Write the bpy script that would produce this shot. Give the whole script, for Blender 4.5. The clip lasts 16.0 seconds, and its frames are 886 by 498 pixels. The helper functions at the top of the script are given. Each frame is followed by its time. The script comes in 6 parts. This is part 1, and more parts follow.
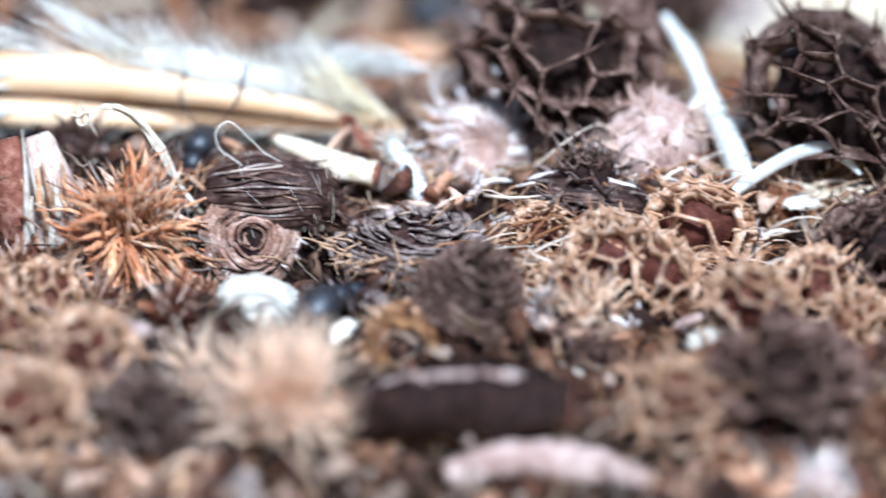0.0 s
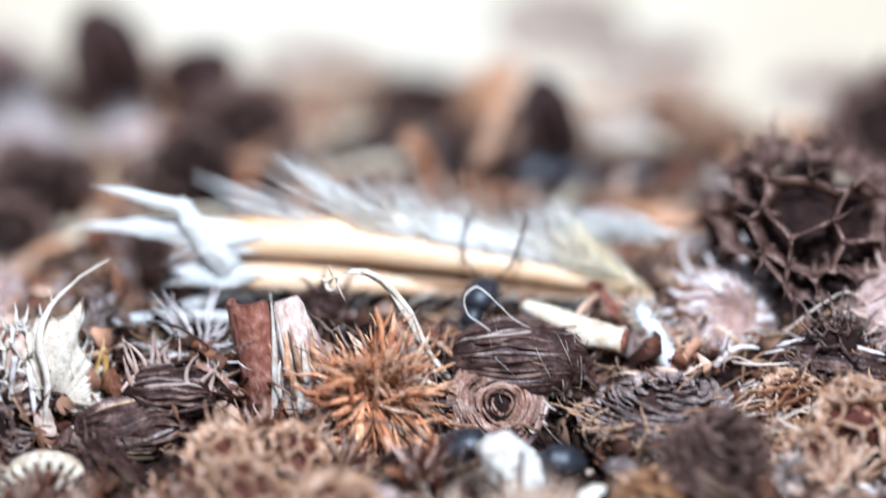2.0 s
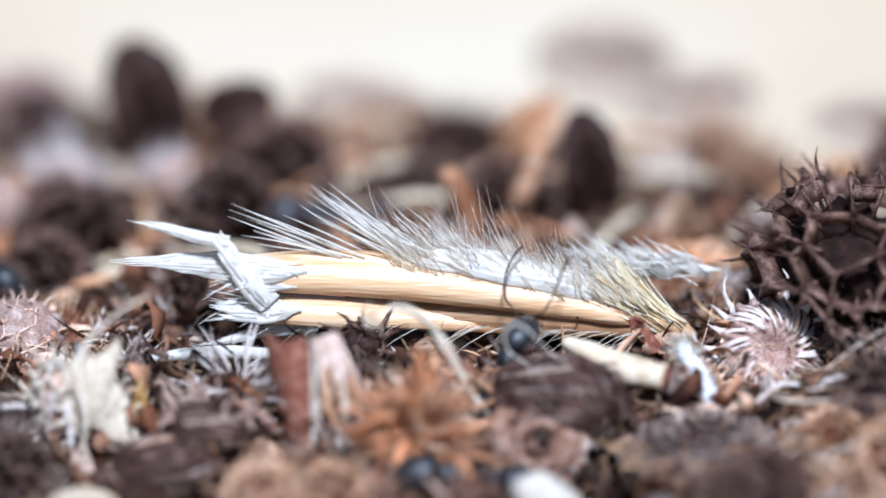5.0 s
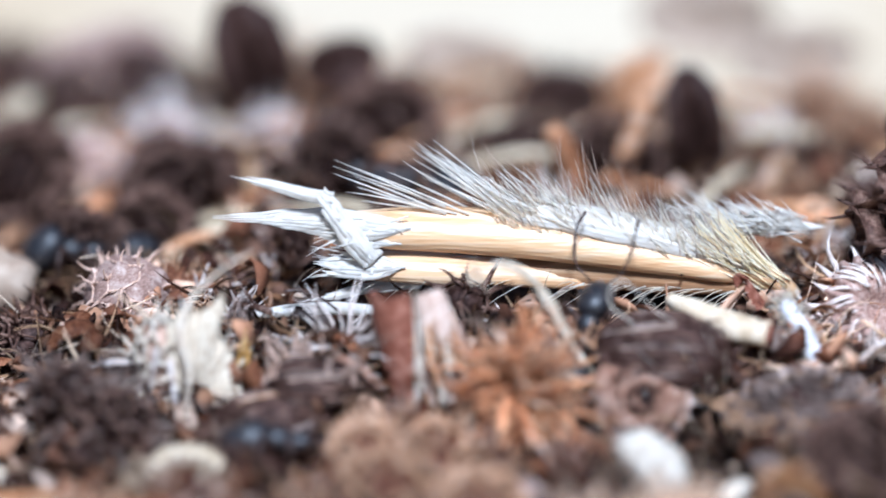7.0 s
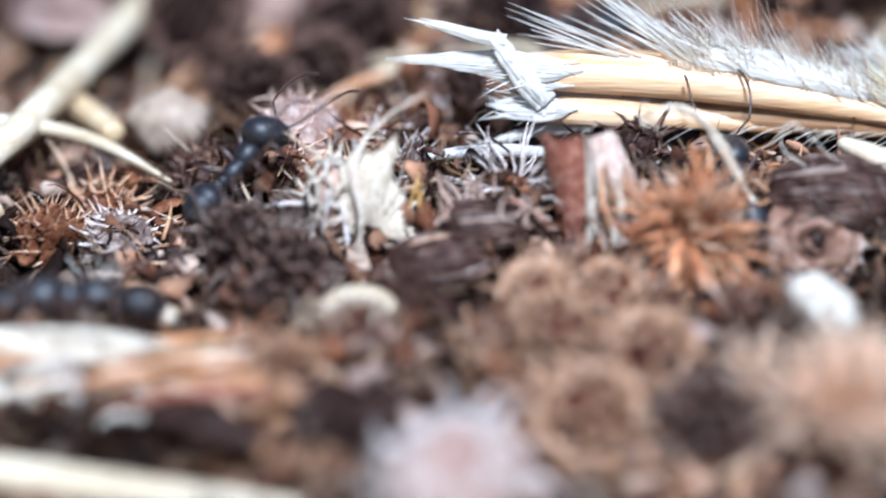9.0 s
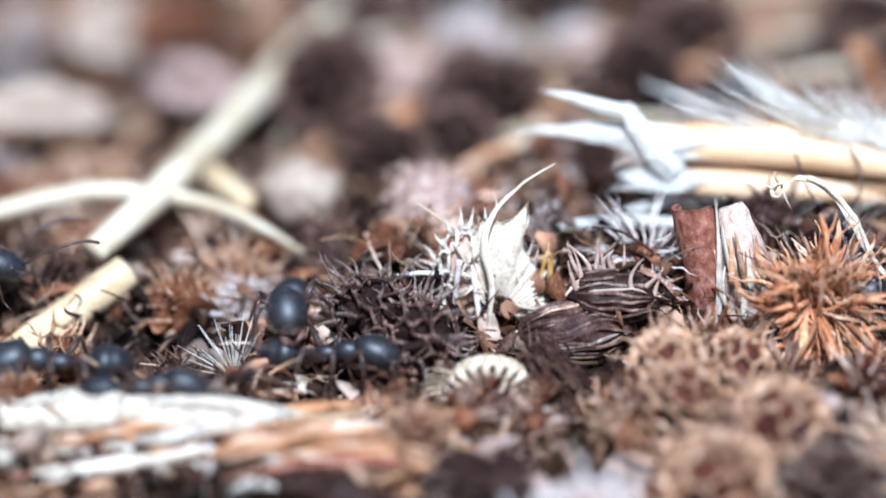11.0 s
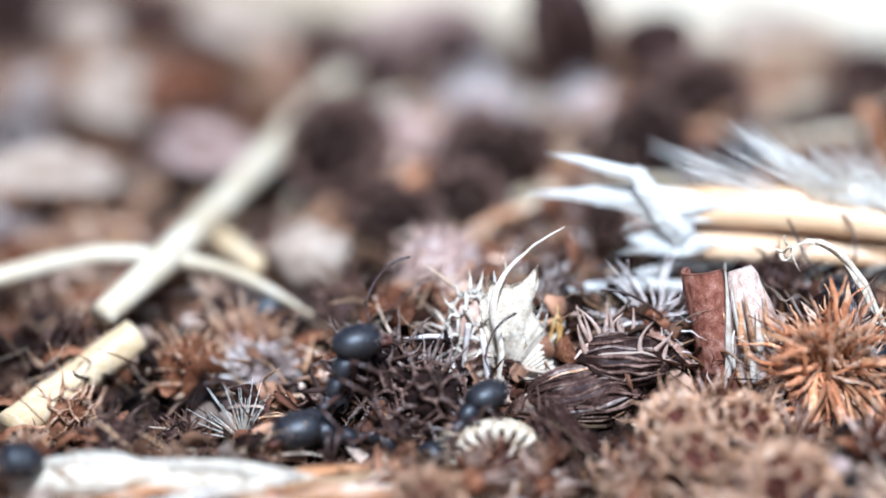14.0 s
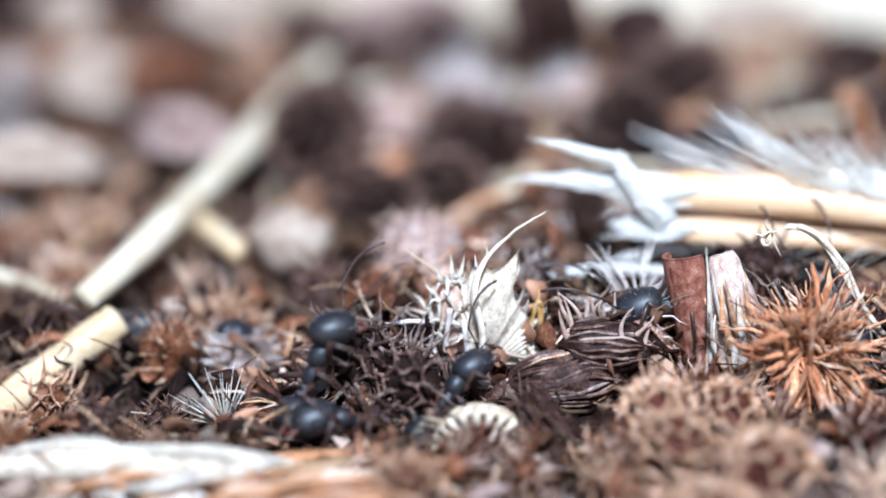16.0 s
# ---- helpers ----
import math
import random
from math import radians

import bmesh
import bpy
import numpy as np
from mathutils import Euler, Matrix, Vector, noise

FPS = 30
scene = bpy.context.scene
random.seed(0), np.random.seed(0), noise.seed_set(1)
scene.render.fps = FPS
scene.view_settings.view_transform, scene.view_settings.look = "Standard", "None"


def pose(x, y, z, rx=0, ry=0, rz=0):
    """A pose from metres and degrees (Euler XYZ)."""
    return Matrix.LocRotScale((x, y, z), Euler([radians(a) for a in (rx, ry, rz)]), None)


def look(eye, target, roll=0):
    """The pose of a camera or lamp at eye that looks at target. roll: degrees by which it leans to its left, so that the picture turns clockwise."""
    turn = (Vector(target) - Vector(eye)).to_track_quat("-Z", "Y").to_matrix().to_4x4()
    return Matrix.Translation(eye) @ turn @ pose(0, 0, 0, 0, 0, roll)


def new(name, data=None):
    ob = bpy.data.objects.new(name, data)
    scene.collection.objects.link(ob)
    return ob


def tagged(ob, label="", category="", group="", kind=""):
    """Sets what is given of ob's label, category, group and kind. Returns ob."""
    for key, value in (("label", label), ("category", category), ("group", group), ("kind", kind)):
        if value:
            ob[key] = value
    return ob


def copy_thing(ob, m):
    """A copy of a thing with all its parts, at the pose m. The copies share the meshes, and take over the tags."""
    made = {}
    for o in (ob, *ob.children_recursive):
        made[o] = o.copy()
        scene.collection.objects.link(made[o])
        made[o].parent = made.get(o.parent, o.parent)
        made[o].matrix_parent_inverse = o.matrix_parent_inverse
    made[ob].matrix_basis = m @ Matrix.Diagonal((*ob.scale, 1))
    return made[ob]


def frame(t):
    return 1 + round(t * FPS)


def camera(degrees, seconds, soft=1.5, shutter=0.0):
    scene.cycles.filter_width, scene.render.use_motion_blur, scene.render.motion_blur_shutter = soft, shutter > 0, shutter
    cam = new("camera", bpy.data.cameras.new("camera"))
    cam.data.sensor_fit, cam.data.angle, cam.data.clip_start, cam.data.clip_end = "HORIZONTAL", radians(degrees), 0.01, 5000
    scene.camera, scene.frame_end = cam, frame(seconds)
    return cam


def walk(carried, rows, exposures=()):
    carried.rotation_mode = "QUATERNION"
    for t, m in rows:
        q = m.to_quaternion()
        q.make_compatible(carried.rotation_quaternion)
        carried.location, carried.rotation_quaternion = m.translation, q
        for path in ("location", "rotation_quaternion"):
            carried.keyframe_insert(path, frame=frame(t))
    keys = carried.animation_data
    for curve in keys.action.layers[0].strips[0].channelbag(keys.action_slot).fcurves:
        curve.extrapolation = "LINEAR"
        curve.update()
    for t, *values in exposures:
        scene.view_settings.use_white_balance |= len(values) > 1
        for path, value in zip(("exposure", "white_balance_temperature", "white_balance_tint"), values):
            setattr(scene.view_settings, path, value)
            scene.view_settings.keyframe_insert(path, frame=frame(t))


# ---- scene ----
MM = 0.001

# ---- camera: a long lens on a fixed stand, turned over a heap of seed husks ----
cam = camera(2.864, 16.0, soft=1.7, shutter=0.6)
cam.data.dof.use_dof = True
cam.data.dof.focus_distance = 0.9
cam.data.dof.aperture_fstop = 9.5

# seconds, eye and target in millimetres
PATH = [
    (0, (0.00, -851.18, 316.19), (12.61, -1.71, -4.69)),
    (0.5, (0.00, -851.08, 316.15), (8.70, -1.44, -3.94)),
    (1, (0.00, -850.99, 316.12), (5.05, -0.92, -2.54)),
    (1.5, (0.00, -850.90, 316.09), (2.02, -0.04, -0.10)),
    (2, (0.00, -850.81, 316.05), (-0.09, 1.21, 3.33)),
    (2.5, (0.00, -849.93, 315.73), (-0.79, 2.08, 5.72)),
    (2.75, (0.00, -847.91, 315.00), (-0.52, 2.28, 6.26)),
    (3, (0.00, -845.89, 314.26), (-0.13, 2.34, 6.42)),
    (3.5, (0.00, -845.08, 313.97), (0.00, 2.05, 5.64)),
    (4.4, (0.00, -845.08, 313.97), (-0.69, 1.93, 5.31)),
    (5.2, (0.00, -845.08, 313.97), (-2.64, 1.80, 4.94)),
    (6, (0.00, -845.08, 313.97), (-4.43, 1.61, 4.41)),
    (6.5, (0.00, -845.08, 313.97), (-5.83, 1.35, 3.71)),
    (7, (0.00, -845.08, 313.97), (-7.42, 1.08, 2.97)),
    (7.5, (0.00, -845.08, 313.97), (-9.26, 0.84, 2.31)),
    (8, (0.00, -845.08, 313.97), (-11.90, 0.33, 0.91)),
    (8.5, (0.00, -845.44, 314.10), (-13.88, -0.68, -1.86)),
    (8.75, (0.00, -845.88, 314.26), (-15.01, -1.24, -3.40)),
    (9, (0.00, -846.32, 314.42), (-16.16, -1.68, -4.63)),
    (9.5, (0.00, -848.09, 315.06), (-18.40, -1.89, -5.20)),
    (10, (0.00, -850.74, 316.03), (-20.38, -1.35, -3.72)),
    (10.2, (0.00, -850.74, 316.03), (-21.17, -1.29, -3.55)),
    (10.9, (0.00, -850.74, 316.03), (-22.73, -0.60, -1.64)),
    (11.7, (0.00, -850.74, 316.03), (-23.53, 0.13, 0.35)),
    (12.5, (0.00, -850.74, 316.03), (-23.72, 0.40, 1.11)),
    (13, (0.00, -850.74, 316.03), (-23.90, 0.57, 1.56)),
    (13.5, (0.00, -850.74, 316.03), (-23.85, 0.61, 1.68)),
    (14, (0.00, -850.74, 316.03), (-23.37, 0.63, 1.73)),
    (14.5, (0.00, -850.74, 316.03), (-23.02, 0.66, 1.81)),
    (15, (0.00, -850.74, 316.03), (-22.62, 0.61, 1.68)),
    (15.5, (0.00, -850.74, 316.03), (-22.36, 0.55, 1.52)),
    (16, (0.00, -850.74, 316.03), (-22.40, 0.37, 1.02)),
]
walk(cam, [(t, look(Vector(e) * MM, Vector(g) * MM)) for t, e, g in PATH], exposures=[(0.0, 0.86, 4720, 2), (1.6, 0.72, 4800, 4.5), (3.0, 0.42, 4960, 8), (8.3, 0.46, 4890, 7), (10.0, 0.75, 4880, 5), (16.0, 0.68, 4830, 5.5)])

# ---- light: bright hazy daylight over the lens's shoulder ----
world = bpy.data.worlds.new("daylight")
scene.world = world
world.use_nodes = True
wn = world.node_tree
sky = wn.nodes.new("ShaderNodeTexSky")
sky.sky_type = "NISHITA"
sky.sun_disc = False
sky.sun_elevation = radians(53)
sky.sun_rotation = radians(172)
sky.dust_density = 1.5
wn.links.new(sky.outputs[0], wn.nodes["Background"].inputs[0])
wn.nodes["Background"].inputs[1].default_value = 0.042
sun = new("sun", bpy.data.lights.new("sun", "SUN"))
sun.data.energy = 5.0
sun.data.angle = radians(9)
sun.data.color = (1.0, 0.97, 0.94)
sun.matrix_world = look((0.06, -0.42, 0.58), (0, 0, 0))


# ---- materials ----
def mat(name, cols, rough=0.7, size=1.0, bump=0.3, vary=0.0, streak=(1, 1, 1), island=False, gloss=0.12, thin=0.0, fine=6.0, bleach=None, patch=0.0):
    """Colours through two sizes of noise; size in millimetres; vary: brightness from piece to piece."""
    m = bpy.data.materials.new(name)
    m.use_nodes = True
    nt = m.node_tree
    n, ln = nt.nodes, nt.links
    bsdf = n["Principled BSDF"]
    tc = n.new("ShaderNodeTexCoord")
    mp = n.new("ShaderNodeMapping")
    mp.inputs["Scale"].default_value = [1000.0 / size * k for k in streak]
    ln.new(tc.outputs["Object"], mp.inputs["Vector"])
    big = n.new("ShaderNodeTexNoise")
    big.inputs["Scale"].default_value = 1.0
    big.inputs["Detail"].default_value = 4.0
    ln.new(mp.outputs[0], big.inputs["Vector"])
    small = n.new("ShaderNodeTexNoise")
    small.inputs["Scale"].default_value = fine
    small.inputs["Detail"].default_value = 3.0
    ln.new(mp.outputs[0], small.inputs["Vector"])
    mixf = n.new("ShaderNodeMix")
    mixf.inputs["Factor"].default_value = 0.4
    ln.new(big.outputs[0], mixf.inputs["A"])
    ln.new(small.outputs[0], mixf.inputs["B"])
    fac = mixf.outputs[0]
    if island or vary:
        src = n.new("ShaderNodeNewGeometry").outputs["Random Per Island"] if island else n.new("ShaderNodeObjectInfo").outputs["Random"]
    if island:
        mi = n.new("ShaderNodeMix")
        mi.inputs["Factor"].default_value = 0.7
        ln.new(fac, mi.inputs["A"])
        ln.new(src, mi.inputs["B"])
        fac = mi.outputs[0]
    ramp = n.new("ShaderNodeValToRGB")
    lo, hi = (0.12, 0.9) if island else (0.3, 0.68)
    while len(ramp.color_ramp.elements) < len(cols):
        ramp.color_ramp.elements.new(0.5)
    for k, col in enumerate(cols):
        ramp.color_ramp.elements[k].position = lo + (hi - lo) * k / max(1, len(cols) - 1)
        ramp.color_ramp.elements[k].color = (*col, 1)
    ln.new(fac, ramp.inputs[0])
    col = ramp.outputs[0]
    if vary:
        mr = n.new("ShaderNodeMapRange")
        mr.inputs["To Min"].default_value = 1 - vary
        mr.inputs["To Max"].default_value = 1 + vary
        ln.new(src, mr.inputs["Value"])
        hsv = n.new("ShaderNodeHueSaturation")
        ln.new(mr.outputs[0], hsv.inputs["Value"])
        ln.new(col, hsv.inputs["Color"])
        col = hsv.outputs[0]
    if patch:
        wide = n.new("ShaderNodeTexNoise")
        wide.inputs["Scale"].default_value = 1000.0 / patch
        wide.inputs["Detail"].default_value = 2.0
        ln.new(tc.outputs["Object"], wide.inputs["Vector"])
        mw = n.new("ShaderNodeMapRange")
        mw.inputs["From Min"].default_value, mw.inputs["From Max"].default_value = 0.38, 0.64
        mw.inputs["To Min"].default_value, mw.inputs["To Max"].default_value = 0.2, 1.9
        ln.new(wide.outputs[0], mw.inputs["Value"])
        hw = n.new("ShaderNodeHueSaturation")
        ln.new(mw.outputs[0], hw.inputs["Value"])
        ln.new(col, hw.inputs["Color"])
        col = hw.outputs[0]
    if bleach:
        sep = n.new("ShaderNodeSeparateXYZ")
        ln.new(tc.outputs["Object"], sep.inputs[0])
        wob = n.new("ShaderNodeMath")
        wob.operation = "MULTIPLY_ADD"
        wob.inputs[1].default_value = 5.0 * MM
        ln.new(fac, wob.inputs[0])
        ln.new(sep.outputs[0], wob.inputs[2])
        mb = n.new("ShaderNodeMapRange")
        mb.inputs["From Min"].default_value, mb.inputs["From Max"].default_value = [(k + 2.5) * MM for k in bleach]
        mb.inputs["To Min"].default_value, mb.inputs["To Max"].default_value = 1.0, 0.0
        ln.new(wob.outputs[0], mb.inputs["Value"])
        mx = n.new("ShaderNodeMix")
        mx.data_type = "RGBA"
        ln.new(mb.outputs[0], mx.inputs["Factor"])
        ln.new(col, mx.inputs["A"])
        mx.inputs["B"].default_value = (0.86, 0.84, 0.79, 1)
        col = mx.outputs["Result"]
    ln.new(col, bsdf.inputs["Base Color"])
    bsdf.inputs["Roughness"].default_value = rough
    bsdf.inputs["Specular IOR Level"].default_value = gloss
    if bump:
        bp = n.new("ShaderNodeBump")
        bp.inputs["Strength"].default_value = bump
        bp.inputs["Distance"].default_value = 0.12 * size * MM
        ln.new(mixf.outputs[0], bp.inputs["Height"])
        ln.new(bp.outputs[0], bsdf.inputs["Normal"])
    if thin:
        tr = n.new("ShaderNodeBsdfTranslucent")
        ln.new(col, tr.inputs[0])
        ms = n.new("ShaderNodeMixShader")
        ms.inputs[0].default_value = thin
        ln.new(bsdf.outputs[0], ms.inputs[1])
        ln.new(tr.outputs[0], ms.inputs[2])
        ln.new(ms.outputs[0], n["Material Output"].inputs["Surface"])
    return m


SOIL = mat("litter soil", [(0.00929, 0.00481, 0.00378), (0.0528, 0.0259, 0.0157), (0.229, 0.121, 0.0733)], 0.9, 2.2, 0.9, patch=9.0)
SAND = mat("pale sand", [(0.4, 0.27, 0.14), (0.57, 0.445, 0.295), (0.68, 0.58, 0.43)], 0.9, 60.0, 0.4)
FIBRE = mat("chaff fibre", [(0.00941, 0.00429, 0.00262), (0.0403, 0.016, 0.00806), (0.222, 0.1, 0.0427), (0.505, 0.313, 0.172), (0.762, 0.647, 0.519)], 0.6, 1.5, 0.2, island=True, thin=0.12, patch=9.0)
FIBRETAN = mat("tan spine", [(0.0631, 0.017, 0.00678), (0.279, 0.119, 0.0483), (0.59, 0.372, 0.219), (0.882, 0.766, 0.651)], 0.55, 1.5, 0.2, island=True, thin=0.12)
FLUFF = mat("orange fluff", [(0.66, 0.35, 0.17), (0.85, 0.6, 0.4), (0.93, 0.83, 0.7)], 0.6, 1.0, 0.2, vary=0.2, thin=0.3)
FLAKE = mat("chaff flake", [(0.00847, 0.00376, 0.00258), (0.0304, 0.0116, 0.00683), (0.135, 0.0547, 0.0278), (0.327, 0.179, 0.103), (0.543, 0.415, 0.326)], 0.75, 1.0, 0.5, island=True, patch=9.0)
CLOD = mat("soil crumb", [(0.0123, 0.00643, 0.00526), (0.0501, 0.0242, 0.016), (0.222, 0.121, 0.0792)], 0.9, 0.6, 0.9, island=True, patch=9.0)
# near-black: deep shade painted on burr cores, and the rotten stick's own black
BLACK = mat("black skin and hollow shade", [(0.00388, 0.002, 0.002), (0.0124, 0.00514, 0.00332), (0.0387, 0.0168, 0.0114)], 0.8, 0.6, 0.9)
DARK = mat("dark burr skin", [(0.0089, 0.00378, 0.00275), (0.0266, 0.0119, 0.00841), (0.103, 0.0581, 0.0453)], 0.55, 0.8, 0.8, vary=0.3)
DARKNET = mat("dark burr veins", [(0.0144, 0.00667, 0.00475), (0.0766, 0.0395, 0.0279), (0.278, 0.176, 0.131)], 0.55, 0.7, 0.5, vary=0.3)
BROWN = mat("brown burr skin", [(0.0343, 0.00997, 0.00357), (0.113, 0.0389, 0.0159), (0.287, 0.134, 0.0699)], 0.65, 0.8, 0.8, vary=0.35)
REDDARK = mat("dark red pith", [(0.014, 0.004, 0.003), (0.06, 0.016, 0.009), (0.15, 0.05, 0.03)], 0.7, 0.7, 0.7)
BROWNNET = mat("brown burr veins", [(0.146, 0.0564, 0.0231), (0.404, 0.218, 0.116), (0.773, 0.594, 0.44)], 0.55, 0.7, 0.5, vary=0.25)
RUST = mat("rusty plate", [(0.0398, 0.0129, 0.00393), (0.134, 0.0549, 0.019), (0.328, 0.174, 0.0721)], 0.6, 0.8, 0.6, vary=0.35)
PALE = mat("pale burr skin", [(0.114, 0.058, 0.0433), (0.32, 0.202, 0.159), (0.575, 0.454, 0.388)], 0.7, 0.7, 0.7, vary=0.2)
PALENET = mat("pale burr veins", [(0.38, 0.27, 0.21), (0.66, 0.55, 0.48), (0.87, 0.81, 0.75)], 0.6, 0.6, 0.4, vary=0.2)
THORN = mat("pinkish thorn", [(0.325, 0.184, 0.12), (0.532, 0.353, 0.263), (0.708, 0.554, 0.465)], 0.6, 0.6, 0.4, vary=0.2)
GREY = mat("weathered grey skin", [(0.032, 0.0205, 0.0167), (0.159, 0.11, 0.0883), (0.458, 0.356, 0.305)], 0.75, 0.7, 0.9, vary=0.2)
TAUPE = mat("pinkish brown pod skin", [(0.0668, 0.0284, 0.0181), (0.241, 0.125, 0.0806), (0.53, 0.364, 0.274)], 0.7, 0.7, 0.9, vary=0.3)
ORANGE = mat("rusty bristle", [(0.2, 0.06, 0.022), (0.5, 0.2, 0.085), (0.82, 0.52, 0.3)], 0.55, 1.0, 0.4, streak=(1, 1, 0.4), vary=0.55, thin=0.15)
HUSK = mat("straw husk", [(0.55, 0.26, 0.1), (0.76, 0.47, 0.24), (0.85, 0.66, 0.45)], 0.4, 1.6, 0.6, streak=(0.12, 1.6, 1.6), gloss=0.5, thin=0.12, bleach=(-14.0, -10.5))
# darker straw: shade colour for the spikelet's under husk, plain brown for stalks and splinters
HUSKDARK = mat("tan and shade-brown husk", [(0.12, 0.055, 0.025), (0.32, 0.17, 0.08), (0.55, 0.38, 0.22)], 0.5, 1.6, 0.5, streak=(0.12, 1.6, 1.6), thin=0.1)
PAPER = mat("ribbed papery skin", [(0.42, 0.3, 0.2), (0.67, 0.555, 0.41), (0.83, 0.745, 0.6)], 0.7, 0.5, 1.0, thin=0.15, fine=4.0)
WHITE = mat("bleached fibre", [(0.72, 0.64, 0.53), (0.87, 0.82, 0.74), (0.93, 0.9, 0.84)], 0.45, 0.8, 0.4, streak=(0.3, 1, 1), thin=0.45)
IVORY = mat("ivory husk", [(0.429, 0.308, 0.209), (0.664, 0.559, 0.434), (0.82, 0.75, 0.65)], 0.6, 0.6, 0.5, thin=0.15, vary=0.3)
HAIR = mat("silky hair", [(0.95, 0.84, 0.66), (0.97, 0.92, 0.82), (0.98, 0.95, 0.89)], 0.35, 1.0, 0.0, island=True, thin=0.72)
GOLDHAIR = mat("golden hair", [(0.88, 0.66, 0.3), (0.94, 0.82, 0.55), (0.96, 0.92, 0.8)], 0.45, 1.0, 0.0, island=True, thin=0.3)
HAIRDARK = mat("brown hair", [(0.2, 0.12, 0.08), (0.45, 0.32, 0.24), (0.72, 0.6, 0.49)], 0.5, 1.0, 0.0, island=True, thin=0.2)
STRAW = mat("dry straw", [(0.44, 0.27, 0.115), (0.6, 0.42, 0.22), (0.72, 0.58, 0.38)], 0.45, 1.5, 0.4, streak=(0.1, 1.3, 1.3), gloss=0.5)
PALESTRAW = mat("bleached straw", [(0.38, 0.275, 0.155), (0.55, 0.435, 0.285), (0.68, 0.585, 0.44)], 0.5, 1.5, 0.4, streak=(0.1, 1.3, 1.3))
AMBER = mat("amber spine", [(0.35, 0.16, 0.04), (0.6, 0.34, 0.1), (0.75, 0.55, 0.28)], 0.45, 0.6, 0.3, thin=0.2)
SPECKLED = mat("speckled pale wood", [(0.24, 0.12, 0.08), (0.58, 0.42, 0.33), (0.8, 0.68, 0.58)], 0.75, 0.35, 0.9, streak=(1, 1, 0.5))
BARK = mat("red bark", [(0.0635, 0.018, 0.0107), (0.224, 0.0809, 0.0484), (0.435, 0.227, 0.162)], 0.75, 0.5, 0.9)
WOOD = mat("split wood", [(0.213, 0.0715, 0.0148), (0.478, 0.236, 0.109), (0.741, 0.576, 0.447)], 0.7, 0.9, 0.7, streak=(0.3, 1.4, 1.4), vary=0.2)
CREAM = mat("cream seed coat", [(0.36, 0.24, 0.13), (0.58, 0.45, 0.3), (0.72, 0.62, 0.48)], 0.5, 0.9, 0.5)
STONE = mat("white pebble", [(0.34, 0.25, 0.18), (0.56, 0.485, 0.39), (0.73, 0.67, 0.58)], 0.5, 1.2, 0.4)
BEIGE = mat("beige pebble", [(0.22, 0.145, 0.098), (0.36, 0.265, 0.19), (0.5, 0.4, 0.31)], 0.7, 1.0, 0.5)
FUZZ = mat("grey felted stem", [(0.5, 0.49, 0.52), (0.7, 0.69, 0.72), (0.84, 0.84, 0.86)], 0.8, 0.5, 0.6, streak=(1, 1, 0.3))
ANT = mat("black ant shell", [(0.005, 0.0045, 0.005), (0.011, 0.010, 0.012), (0.024, 0.020, 0.021)], 0.48, 0.2, 0.5, gloss=0.6)
ANTLEG = mat("brown black leg", [(0.014, 0.008, 0.006), (0.04, 0.02, 0.014), (0.09, 0.042, 0.026)], 0.4, 0.4, 0.1, gloss=0.5)
JAW = mat("red brown jaw", [(0.03, 0.011, 0.008), (0.09, 0.028, 0.016), (0.16, 0.055, 0.03)], 0.35, 0.4, 0.1, gloss=0.5)


# ---- mesh helpers; all lengths in millimetres ----
rng = random.Random(7)


def at(x, y, z, rx=0, ry=0, rz=0):
    return pose(x * MM, y * MM, z * MM, rx, ry, rz)


def smooth_line(pts, widths, rows):
    """More points on a line, rounded at its bends, with the widths between."""
    pts = [Vector(p) for p in pts]
    last = len(pts) - 1
    if not isinstance(widths, (list, tuple)):
        widths = [widths] * len(pts)
    line, wide = [], []
    for i in range(rows):
        k = i / (rows - 1) * last
        a = min(int(k), last - 1)
        f = k - a
        p0, p1, p2, p3 = pts[max(a - 1, 0)], pts[a], pts[a + 1], pts[min(a + 2, last)]
        line.append(0.5 * ((2 * p1) + (p2 - p0) * f + (2 * p0 - 5 * p1 + 4 * p2 - p3) * f * f + (3 * p1 - p0 - 3 * p2 + p3) * f ** 3))
        e = f * f * (3 - 2 * f)
        wide.append(widths[a] * (1 - e) + widths[a + 1] * e)
    return line, wide


